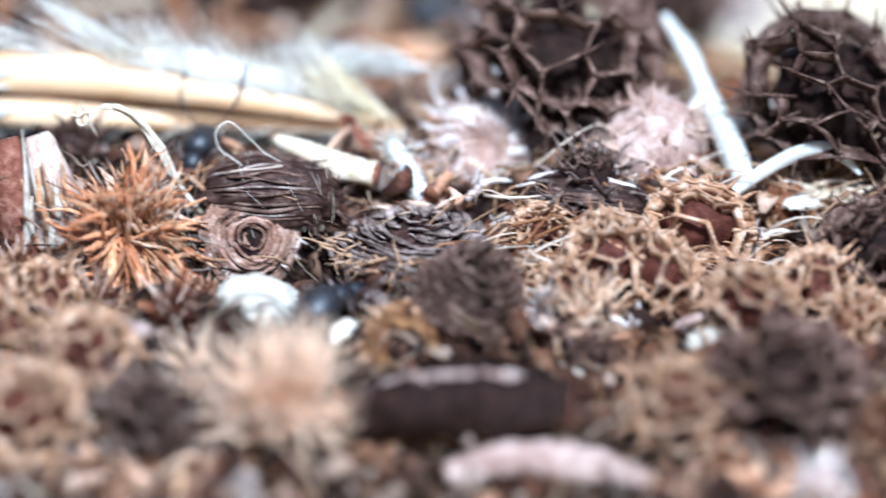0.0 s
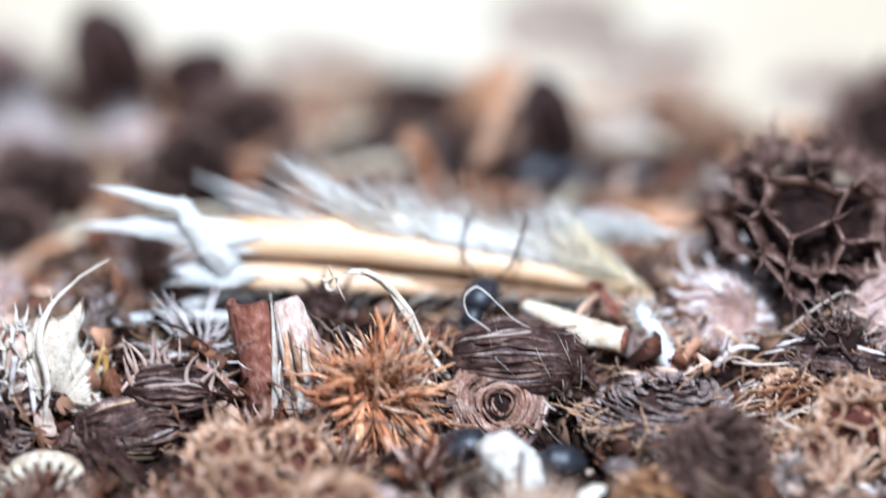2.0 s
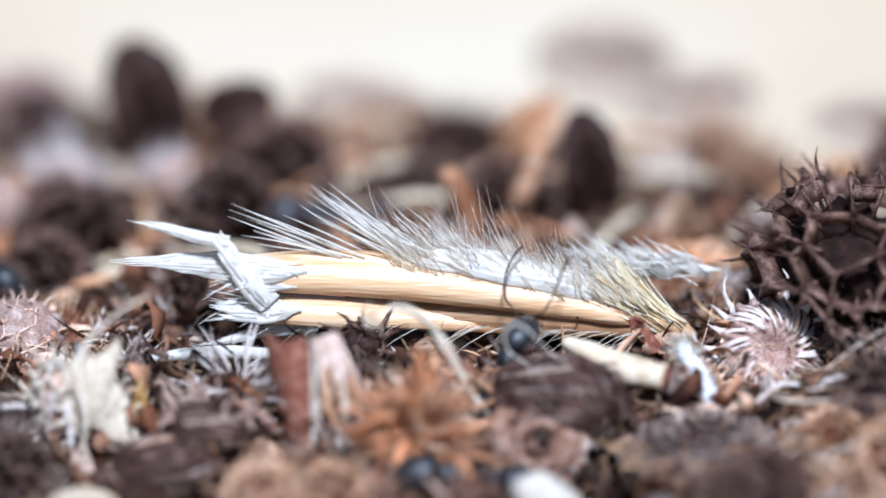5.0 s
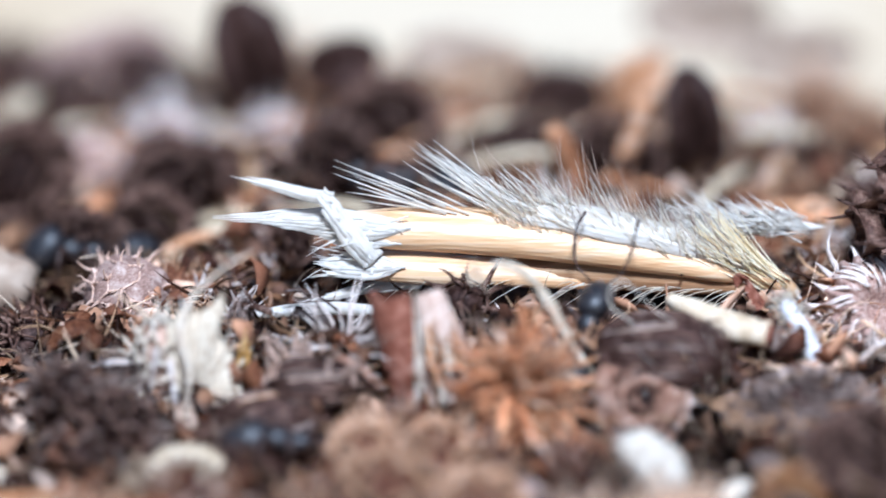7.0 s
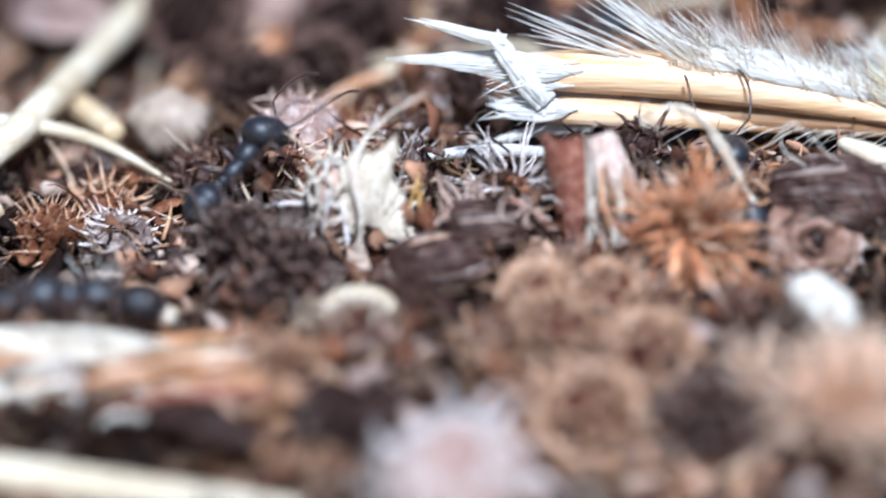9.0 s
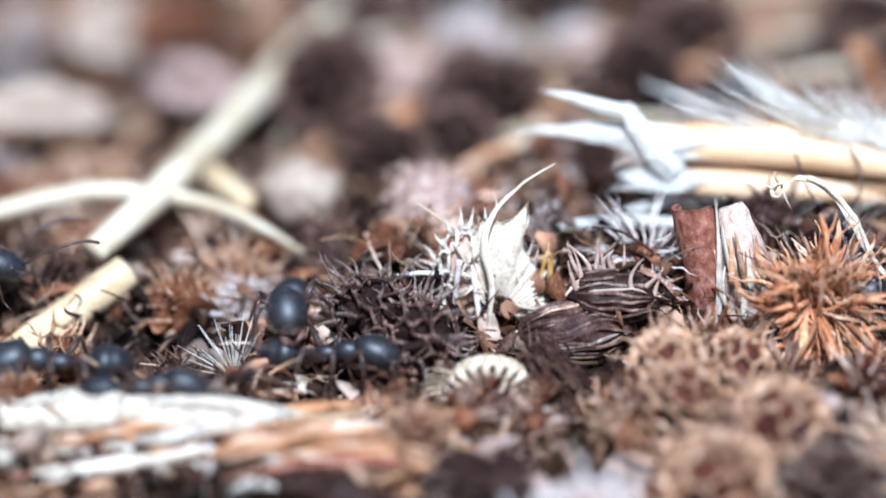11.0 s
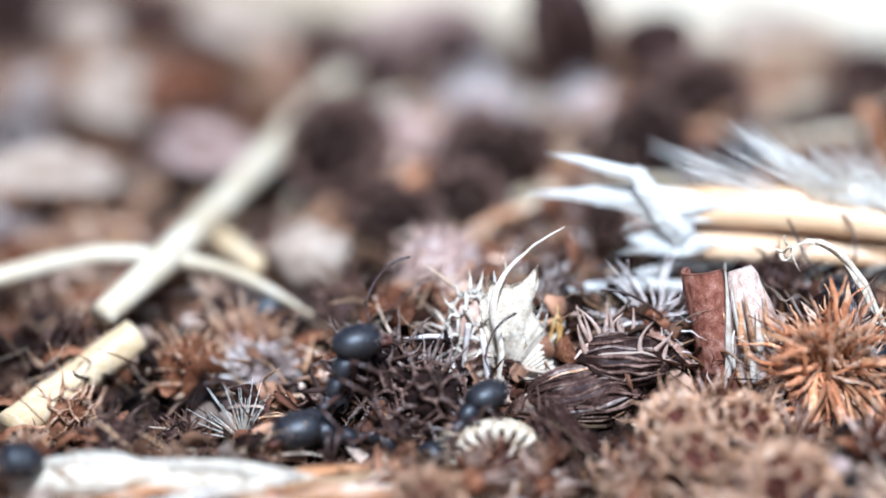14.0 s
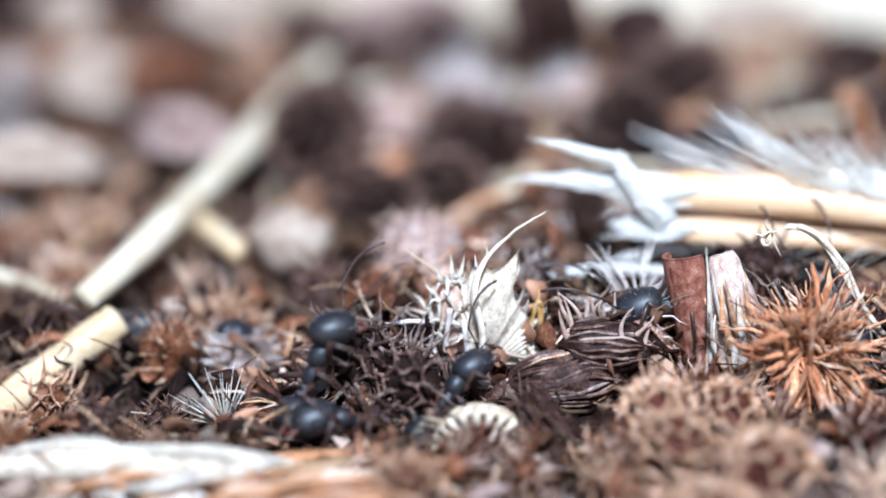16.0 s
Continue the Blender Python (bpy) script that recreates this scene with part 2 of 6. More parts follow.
class Shape:
    def __init__(self):
        self.v, self.f = [], []

    def tube(self, pts, radii, n=5, flat=1.0, rough=0.0, seed=0.0):
        """A tapered tube along points; flat squeezes its section."""
        pts = [Vector(p) for p in pts]
        base = len(self.v)
        last = len(pts) - 1
        side = None
        for i, p in enumerate(pts):
            d = (pts[min(i + 1, last)] - pts[max(i - 1, 0)])
            d = d.normalized() if d.length > 1e-9 else Vector((0, 0, 1))
            if side is None:
                side = d.cross(Vector((0.31, 0.17, 0.93)))
                if side.length < 0.1:
                    side = d.cross(Vector((1, 0, 0)))
            side = (side - d * side.dot(d)).normalized()
            up = d.cross(side)
            r = radii[i] if isinstance(radii, (list, tuple)) else radii
            for k in range(n):
                a = 2 * math.pi * k / n
                q = r * (1 + rough * noise.noise(Vector((math.cos(a) * 1.6, math.sin(a) * 1.6, i * 0.13 + seed))) + 0.5 * rough * noise.noise(Vector((math.cos(a) * 4, math.sin(a) * 4, i * 0.45 + seed)))) if rough else r
                self.v.append(p + side * (q * math.cos(a)) + up * (q * flat * math.sin(a)))
        for i in range(last):
            for k in range(n):
                a, b = base + i * n + k, base + i * n + (k + 1) % n
                self.f.append((a, b, b + n, a + n))
        self.f.append(tuple(base + k for k in reversed(range(n))))
        self.f.append(tuple(base + last * n + k for k in range(n)))
        return self

    def ball(self, c, r, rings=8, segs=12, turn=None, wob=0.0, seed=0.0, freq=1.0):
        """An ellipsoid, made uneven by wob."""
        c, base = Vector(c), len(self.v)
        for i in range(rings + 1):
            th = math.pi * i / rings
            for k in range(segs):
                ph = 2 * math.pi * k / segs
                d = Vector((math.sin(th) * math.cos(ph), math.sin(th) * math.sin(ph), math.cos(th)))
                s = 1 + wob * noise.noise(d * 1.7 * freq + Vector((seed, seed * 0.7, 3.1)))
                q = Vector((d.x * r[0], d.y * r[1], d.z * r[2])) * s
                self.v.append(c + (turn @ q if turn else q))
        for i in range(rings):
            for k in range(segs):
                a, b = base + i * segs + k, base + i * segs + (k + 1) % segs
                self.f.append((a, a + segs, b + segs, b))
        return self

    def strip(self, pts, widths, across, thick=0.08):
        """A bent blade with thickness."""
        pts = [Vector(p) for p in pts]
        base, last = len(self.v), len(pts) - 1
        across = Vector(across)
        for i, p in enumerate(pts):
            d = (pts[min(i + 1, last)] - pts[max(i - 1, 0)]).normalized()
            s = (across - d * across.dot(d)).normalized()
            nn = d.cross(s)
            w = widths[i] / 2
            for a, b in ((-1, -1), (1, -1), (1, 1), (-1, 1)):
                self.v.append(p + s * (a * w) + nn * (b * thick / 2))
        for i in range(last):
            for k in range(4):
                a, b = base + i * 4 + k, base + i * 4 + (k + 1) % 4
                self.f.append((a, b, b + 4, a + 4))
        self.f.append((base + 3, base + 2, base + 1, base))
        self.f.append(tuple(base + last * 4 + k for k in range(4)))
        return self

    def husk(self, pts, widths, depth=0.6, arc=110, ribs=5, thick=0.1, roll=0.0, seed=0, rag=0.05, ridge=0.06):
        """A boat-shaped husk: a ribbed shell round a line of points, open below."""
        pts, widths = smooth_line(pts, widths, 26 if ridge > 0.05 else 44)
        last, n = len(pts) - 1, 17 if ridge > 0.05 else 41
        loc = random.Random(seed)
        edge = [1 + rag * (2.2 if ridge > 0.05 else 0.3) * loc.gauss(0, 1) for _ in pts]
        layers = []
        for lay in (0, 1):
            base = len(self.v)
            layers.append(base)
            for i, p in enumerate(pts):
                d = (pts[min(i + 1, last)] - pts[max(i - 1, 0)]).normalized()
                s = d.cross(Vector((0, 0, 1)) if abs(d.z) < 0.8 else Vector((0, -1, 0))).normalized()
                up = s.cross(d)
                if roll:
                    tw = Matrix.Rotation(radians(roll), 3, d)
                    s, up = tw @ s, tw @ up
                w = widths[i] / 2
                for k in range(n):
                    a = radians(-arc + 2 * arc * k / (n - 1)) * edge[i]
                    rr = (1 + ridge * math.cos(a * ribs * 2) + rag * noise.noise(Vector((i * 0.25, k * 0.9, seed))) + rag * noise.noise(Vector((i * 0.08, k * 0.3, seed + 5.0)))) * w - lay * thick
                    self.v.append(p + s * (rr * math.sin(a)) + up * (rr * depth * math.cos(a)))
        for lay, base in enumerate(layers):
            for i in range(last):
                for k in range(n - 1):
                    a = base + i * n + k
                    q = (a, a + 1, a + n + 1, a + n)
                    self.f.append(q if lay else q[::-1])
        o, inn = layers
        for i in range(last):
            for k in (0, n - 1):
                self.f.append((o + i * n + k, o + (i + 1) * n + k, inn + (i + 1) * n + k, inn + i * n + k))
        for i in (0, last):
            for k in range(n - 1):
                self.f.append((o + i * n + k, o + i * n + k + 1, inn + i * n + k + 1, inn + i * n + k))
        return self

    def mesh(self, name, material, smooth=True):
        me = bpy.data.meshes.new(name)
        me.from_pydata([tuple(v * MM) for v in self.v], [], self.f)
        me.materials.append(material)
        if smooth:
            me.polygons.foreach_set("use_smooth", [True] * len(me.polygons))
        me.update()
        return me


def thing(name, m, label, category, group="", kind=""):
    ob = new(name)
    ob.empty_display_size = 0.002
    ob.matrix_basis = m
    return tagged(ob, label, category, group, kind)


def part(name, shape, material, parent, label="", m=None, smooth=True):
    """Links a shape, or a finished mesh, as one mesh object under a thing or part."""
    me = shape.mesh(name, material, smooth) if isinstance(shape, Shape) else shape
    ob = new(name, me)
    ob.parent = parent
    if m is not None:
        ob.matrix_basis = m
    return tagged(ob, label)


def solid(name, shape, material, m, label, category, group="", kind="", smooth=True):
    ob = new(name, shape.mesh(name, material, smooth))
    ob.matrix_basis = m
    return tagged(ob, label, category, group, kind)


def rest(proto, x, y, z, rx=0, ry=0, rz=0, size=1.0, label=""):
    """A copy of a thing laid elsewhere, at its own size."""
    c = copy_thing(proto, at(x, y, z, rx, ry, rz))
    c.scale = (size, size, size)
    return tagged(c, label)


def curve(a, b, sag=(0, 0, 0), n=6):
    """Points from a to b, bowed by sag."""
    a, b, s = Vector(a), Vector(b), Vector(sag)
    return [a.lerp(b, i / (n - 1)) + s * (4 * (i / (n - 1)) * (1 - i / (n - 1))) for i in range(n)]


def aim(d, roll=0.0):
    """The turn that brings z to d."""
    return Vector(d).to_track_quat("Z", "Y").to_matrix().to_4x4() @ Matrix.Rotation(roll, 4, "Z")


# ---- ground and heap ----
def lie(x, y):
    """The heap's broad shape: a ledge, a steep face up to a ridge, then down and away from the lens."""
    k = min(1.0, max(0.0, (-14 - x) / 10))
    k = k * k * (3 - 2 * k)
    front = 0.2 * max(-6.0, min(0.0, y)) + 1.05 * max(-2.5, min(0.0, y + 6)) + 0.25 * max(-3.0, min(0.0, y + 8.5)) + 0.17 * min(0.0, y + 11.5)
    dip = min(1.0, max(0.0, (-25 - x) / 5)) * min(1.0, max(0.0, (y + 9.5 + 3.5 * min(1.0, max(0.0, (-34 - x) / 4))) / 4)) * min(1.0, max(0.0, (34 - y) / 16))
    return front - min(3.5 + 2.5 * k, (0.1 + 0.03 * k) * max(0.0, y - 3 + 8 * k)) - 2.4 * dip * dip * (3 - 2 * dip)


def mound_height(x, y):
    """The heap's surface: beyond the spikelet it climbs to a near crest."""
    if y < -15:
        deep = -15 + (y + 15) / 0.6
        return heap(x, deep) + 0.363 * (max(deep, -60.0) - max(y, -42.0))
    deep = 3 + (y - 3) / 0.62 if y > 3 else y
    z = heap(x, deep)
    return z + 0.363 * (min(deep, 62.0) - min(y, 39.6)) * (y > 3) * min(1.0, max(0.0, (z + 21) / 12))


def heap(x, y):
    big = 0.9 * noise.noise(Vector((x * 0.06, y * 0.06, 1.3))) + 0.5 * noise.noise(Vector((x * 0.22, y * 0.22, 7.0)))
    fine = 0.35 * noise.noise(Vector((x * 0.8, y * 0.8, 2.0))) + 0.15 * noise.noise(Vector((x * 2.1, y * 2.1, 5.0)))
    crest = 31 + 7 * noise.noise(Vector((x * 0.05, 0.0, 4.0))) - 0.4 * x + 0.5 * max(0.0, -x - 12) - 1.6 * max(0.0, x - 17)
    fall = max(0.0, y - crest)
    side = max(0.0, abs(x) - 70)
    front = max(0.0, -72 - y)
    return max(-24.0, 0.1 + lie(x, y) + big + fine - 0.012 * fall * fall - 0.02 * fall - side * 0.8 - front * 0.9)


# where the larger things lie: x, y and reach, kept clear of loose litter
KEEP = [(-9, 0, 4.2), (-3, 0, 3.4), (3, 0, 3.4), (8, 0, 3.4), (-15, 0, 2.5), (22, 9, 5.1), (14.5, -2.0, 2.5), (21, -8.9, 3.4), (-26, -7.9, 2.5), (-23.5, -2.0, 2.1), (2.8, -5.9, 2.5),
        (3, -7.9, 2.5), (11.5, -8.2, 3.8), (13.5, -14.0, 3.0), (10.7, -16.44, 2.1), (-14, -7.2, 2.5), (-20.5, -7.2, 3.4), (-3.6, -8.2, 4.2), (-9, -7.9, 2.5), (-21.5, -13.3, 2.5), (3.3, -12.6, 2.1), (12.5, -5.2, 1.7),
        (-33, -11.3, 1.7), (14, -21.3, 4.2), (21, -21.3, 3.4), (6, -21.72, 3.4), (-15.5, -24.96, 3.4), (-39, -19.26, 3.4), (-30, -17.64, 3.4), (-34, -15.18, 2.5), (-24, -18.48, 3.4), (-17, -17.64, 2.5), (7.5, -14.5, 2.6), (4.5, -14.5, 2.2), (-28, -12.5, 2.6), (-30.5, -9, 2.4), (-22.5, -13, 2.0)]
# the spikelet, the bristle head and what must lie bare
CLEAN = KEEP[:7] + [(-28, -13.5, 3.2), (7, -15, 2.5), (-3.6, -9, 3.0), (-21, -11.5, 2.5), (3.3, -10, 2)]
# the ants' trail
TRAIL = [(x, y, 1.6) for x, y in ((6, -12.6), (3, -11.3), (0, -10.7), (-3, -10.1), (-7, -9.5), (-11, -10.1), (-14, -11.3), (-18, -12.6), (-22, -14.0), (-26, -13.3), (-30, -12.6), (-34, -12.0), (-38, -11.3), (-42, -12.0), (-46, -14.0))]


def sheet(name, x0, x1, y0, y1, step, height, material):
    nx, ny = int((x1 - x0) / step) + 1, int((y1 - y0) / step) + 1
    s = Shape()
    for j in range(ny):
        for i in range(nx):
            x, y = x0 + i * step, y0 + j * step
            s.v.append(Vector((x, y, height(x, y))))
    for j in range(ny - 1):
        for i in range(nx - 1):
            a = j * nx + i
            s.f.append((a, a + 1, a + nx + 1, a + nx))
    return new(name, s.mesh(name, material))


sand = Shape()
for gy in (-8000, -400, -100, 60, 150, 300, 800, 2500, 9000, 40000):
    for gx in (-40000, -2000, -300, -80, 80, 300, 2000, 40000):
        sand.v.append(Vector((gx, gy, -22 + (0.8 * noise.noise(Vector((gx, gy, 0))) if abs(gx) < 1000 else 0))))
for j in range(9):
    for i in range(7):
        sand.f.append((j * 8 + i, j * 8 + i + 1, j * 8 + i + 9, j * 8 + i + 8))
tagged(new("ground", sand.mesh("ground", SAND)), "pale sandy ground stretching away behind the heap", "ground", kind="structure")
tagged(sheet("debris_mound", -104, 104, -104, 104, 0.6, mound_height, SOIL), "brown mound of crumbled plant litter outside an ant nest", "ground", kind="structure")


# ---- loose litter ----
def litter_spot():
    """A place on the heap, seldom on a larger thing or on the trail."""
    for _ in range(8):
        x, y = rng.uniform(-54, 46), rng.uniform(-26, 35)
        if y > 12 or rng.random() < 0.15 or not any((x - a) ** 2 + (y - b) ** 2 < q * q for a, b, q in CLEAN + TRAIL):
            break
    return x, y


def scatter_fibres(count, lo, hi, thick, rise, zmax):
    s = Shape()
    for _ in range(count):
        x, y = litter_spot()
        z = mound_height(x, y) + rng.uniform(-0.1, zmax)
        a, l = rng.uniform(0, 6.283), rng.uniform(lo, hi)
        d = Vector((math.cos(a), math.sin(a), rng.uniform(-0.3, rise)))
        bow = Vector((rng.gauss(0, 0.11), rng.gauss(0, 0.11), rng.gauss(0.04, 0.1))) * l
        r = thick * (0.5 + 2.2 * rng.random() ** 2.5)
        s.tube(curve((x, y, z), Vector((x, y, z)) + d * l, bow, 5), [r, r * 0.95, r * 0.8, r * 0.55, r * 0.12], 4)
    return s


def scatter_flakes(count, lo, hi, zmax):
    s = Shape()
    for _ in range(count):
        x, y = litter_spot()
        z = mound_height(x, y) + rng.uniform(0, zmax)
        l = rng.uniform(lo, hi)
        a, t = rng.uniform(0, 6.283), rng.uniform(-0.7, 0.9)
        d = Vector((math.cos(a) * math.cos(t), math.sin(a) * math.cos(t), math.sin(t))) * l
        bow = Vector((rng.gauss(0, 0.2), rng.gauss(0, 0.2), rng.gauss(0, 0.2))) * l
        w = l * rng.uniform(0.3, 0.7)
        s.strip(curve((x, y, z), Vector((x, y, z)) + d, bow, 5), [w * 0.3, w * rng.uniform(0.7, 1.1), w, w * rng.uniform(0.6, 1), w * 0.25],
                (rng.gauss(0, 1), rng.gauss(0, 1), rng.gauss(0, 1)), rng.uniform(0.06, 0.16))
    return s


def scatter_crumbs(count, lo, hi, zmax):
    s = Shape()
    for n in range(count):
        x, y = litter_spot()
        r = lo + (hi - lo) * rng.random() ** 2
        s.ball((x, y, mound_height(x, y) + rng.uniform(-0.2, zmax)), (r, r * rng.uniform(0.6, 1), r * rng.uniform(0.5, 0.9)), 5, 7, None, 0.8, n * 1.37)
    return s


solid("fine_fibres", scatter_fibres(13500, 0.8, 3.4, 0.05, 0.9, 1.2), FIBRE, Matrix(), "tangle of dry tan and brown plant fibres", "plant litter", kind="stuff")
solid("chaff_flakes", scatter_flakes(8000, 0.5, 2.3, 1.1), FLAKE, Matrix(), "broken brown and pale flakes of dry seed husk", "plant litter", kind="stuff")
solid("soil_crumbs", scatter_crumbs(1500, 0.2, 0.8, 0.8), CLOD, Matrix(), "dark brown crumbs of soil and rotted husk", "soil", kind="stuff")


grit = Shape()
for n in range(80):
    x, y = rng.uniform(-18, 38), rng.uniform(-24, 10)
    q = 0.1 + 0.28 * rng.random() ** 2
    grit.ball((x, y, mound_height(x, y) + rng.uniform(0.2, 1.3)), (q, q * rng.uniform(0.6, 1), q * rng.uniform(0.5, 0.9)), 5, 7, None, 0.7, n * 0.77)
solid("white_crumbs", grit, BEIGE, Matrix(), "small pale crumbs of seed meal", "seed crumbs", kind="stuff")

curl = Shape()
for _ in range(620):
    x, y = rng.uniform(9, 37), rng.uniform(-12.5, -4.5)
    if abs(x - 11) < 3.5 and y > -7.5:
        continue
    z = mound_height(x, y) + rng.uniform(0.3, 2.4)
    a, l = rng.gauss(0, 0.5), rng.uniform(1.5, 4.2)
    d = Vector((math.cos(a), math.sin(a) * 0.8, rng.gauss(0.05, 0.35))) * l
    q = 0.05 * rng.uniform(0.7, 1.7)
    curl.tube(curve((x, y, z), Vector((x, y, z)) + d, (rng.gauss(0, 0.3), rng.gauss(0, 0.4), rng.gauss(0.3, 0.4)), 6), [q, q * 1.1, q, q * 0.8, q * 0.55, q * 0.12], 4)
solid("curved_spines", curl, FIBRETAN, Matrix(), "tan curved spines broken off the burrs", "plant litter", kind="stuff")


# ---- seed burrs ----
def dual_net(r, sub, jitter, seed):
    """Edges of a honeycomb wrapped on a ball: pairs of points."""
    bm = bmesh.new()
    bmesh.ops.create_icosphere(bm, subdivisions=sub, radius=1.0)
    loc = random.Random(seed)
    for v in bm.verts:
        v.co = (v.co + Vector([loc.gauss(0, jitter) for _ in range(3)])).normalized()
    mid = {f.index: f.calc_center_median().normalized() for f in bm.faces}
    pairs = [(mid[e.link_faces[0].index], mid[e.link_faces[1].index]) for e in bm.edges]
    nodes = list(mid.values())
    bm.free()
    return pairs, nodes


def spine_mesh(name, l, r, hook, material, seed):
    loc = random.Random(seed)
    pts = []
    for i in range(6):
        k = i / 5
        pts.append((0.45 * hook * l * k ** 3, loc.gauss(0, 0.03) * l * k, l * (k - 0.12 * abs(hook) * k ** 4)))
    return Shape().tube(pts, [r * 2.0, r * 1.25, r * 0.95, r * 0.7, r * 0.42, r * 0.1], 5).mesh(name, material)


def set_spines(ob, spots, kinds, joined):
    """Spines as parts of their own, or, on burrs too small or far to tell them apart, as one fringe."""
    if not joined:
        for n, m in enumerate(spots):
            part("spine", kinds[n % 3], None, ob, m=m)
        return
    s = Shape()
    for n, m in enumerate(spots):
        base = len(s.v)
        me = kinds[n % 3]
        s.v += [(m @ v.co) / MM for v in me.vertices]
        s.f += [tuple(base + k for k in p.vertices) for p in me.polygons]
    tagged(part("spine_fringe", s, kinds[0].materials[0], ob), kind="stuff")


def burr(name, m, r, label, core, net, spine, squash=0.8, sub=2, jitter=0.07, wire=0.09, spikes=40, length=1.6, thick=0.1, hook=0.35, belt=0.0, seed=1, category="seed burr", joined=False, deep=0.76, walls=0.0):
    """A round burr: dark core, raised net of veins, hooked spines; walls: the cells' sides, down to the core."""
    ob = thing(name, m, label, category, "seed burrs")
    k = r * deep
    part("core", Shape().ball((0, 0, 0), (k, k, k * squash), 14, 20, None, 0.3, seed, 2.6), core, ob)
    pairs, nodes = dual_net(r, sub, jitter, seed)
    loc = random.Random(seed + 5)
    lift = {tuple(d): loc.gauss(1.0, 0.045) for d in nodes}
    sq = lambda d, k: Vector((d.x * k, d.y * k, d.z * k * squash))  # noqa: E731
    mesh = Shape()
    for a, b in pairs:
        if loc.random() < 0.08:
            continue
        ka, kb = lift[tuple(a)], lift[tuple(b)]
        w = wire * loc.uniform(0.6, 1.3)
        mesh.tube([sq(a, r * 0.98 * ka), sq((a * 0.7 + b * 0.3).normalized(), r * 0.95), sq((a * 0.3 + b * 0.7).normalized(), r * 0.95), sq(b, r * 0.98 * kb)], [wire * 1.3, w * 0.75, w * 0.75, wire * 1.3], 5)
        if walls:
            mesh.strip([sq((a * (1 - q) + b * q).normalized(), r * 0.86) for q in (0, 0.5, 1)], [r * 0.2 * loc.uniform(0.8, 1.0)] * 3, sq((a + b).normalized(), 1), walls)
    for a in nodes:
        mesh.tube([sq(a, k * 0.9), sq(a, r * 0.99 * lift[tuple(a)])], [wire * 1.5, wire * 0.9], 4)
    part("vein_net", mesh, net, ob)
    kinds = [spine_mesh("spine", length * q, thick, hook * s, spine, seed + n) for n, (q, s) in enumerate(((1.0, 1), (0.75, -1.2), (1.2, 0.6)))]
    loc.shuffle(nodes)
    spots = []
    for d in [d for d in nodes if not belt or abs(d.z) < belt][:spikes]:
        w = (sq(d, 1) + Vector([loc.gauss(0, 0.26) for _ in range(3)])).normalized()
        spots.append(Matrix.Translation(sq(d, r * 0.95) * MM) @ aim(w, loc.uniform(0, 6.28)) @ Matrix.Diagonal((1, 1, loc.uniform(0.6, 1.15), 1)))
    set_spines(ob, spots, kinds, joined)
    return ob


def coil_burr(name, m, r, label, skin, spine, turns=3.5, pitch=0.9, spikes=36, length=1.2, thick=0.07, hook=0.3, seed=1, category="seed burr", flare=0.3, ribs=26, joined=False):
    """A pod wound into a tight spiral, its faces veined and its rim set with spines."""
    ob = thing(name, m, label, category, "seed burrs")
    s = Shape()
    steps = int(turns * 60)
    prof = ((0.01, 0.48), (0.3, 0.4), (0.55, 0.28), (0.78, 0.2), (0.93, 0.14), (1.0, 0.06), (0.97, 0.0), (1.0, -0.06), (0.93, -0.14), (0.78, -0.22), (0.5, -0.3))
    np_ = len(prof)
    for i in range(steps + 1):
        th = 2 * math.pi * turns * i / steps
        k = i / steps
        rr = r * (1 - flare * (2 * k - 1) ** 2) * (1 + 0.09 * noise.noise(Vector((th * 1.3, seed, 0))))
        zz = pitch * (th / (2 * math.pi) - turns / 2) + 0.12 * pitch * noise.noise(Vector((th, 3.0, seed)))
        for n, (pr, pz) in enumerate(prof):
            rib = 0.1 * pitch * math.sin(th * ribs + pr * 9) * (1 if pz > 0 else -1) if 0.2 < pr < 0.95 else 0
            rib += 0.16 * pitch * noise.noise(Vector((rr * pr * math.cos(th) * 1.7, rr * pr * math.sin(th) * 1.7, seed + k * 3)))
            rim = 1 + (0.05 * math.sin(th * ribs * 0.5) if pr > 0.9 else 0)
            s.v.append(Vector((rr * pr * rim * math.cos(th), rr * pr * rim * math.sin(th), zz + pz * pitch + rib)))
    for i in range(steps):
        for n in range(np_):
            a, b = i * np_ + n, i * np_ + (n + 1) % np_
            s.f.append((a, b, b + np_, a + np_))
    s.f += [tuple(range(np_)), tuple(steps * np_ + n for n in reversed(range(np_)))]
    part("coil", s, skin, ob)
    kinds = [spine_mesh("spine", length * k, thick, hook * q, spine, seed + n) for n, (k, q) in enumerate(((1.0, 1), (0.7, -1), (1.25, 0.5)))]
    loc = random.Random(seed)
    spots = []
    for n in range(spikes):
        k = (n + 0.5) / spikes
        th = 2 * math.pi * turns * k
        rr = r * (1 - flare * (2 * k - 1) ** 2)
        d = Vector((math.cos(th), math.sin(th), loc.choice((-0.45, 0.45)) + loc.gauss(0, 0.25)))
        p = Vector((rr * 0.95 * math.cos(th), rr * 0.95 * math.sin(th), pitch * (turns * k - turns / 2)))
        spots.append(Matrix.Translation(p * MM) @ aim(d, loc.uniform(0, 6.28)) @ Matrix.Diagonal((1, 1, loc.uniform(0.6, 1.2), 1)))
    set_spines(ob, spots, kinds, joined)
    return ob


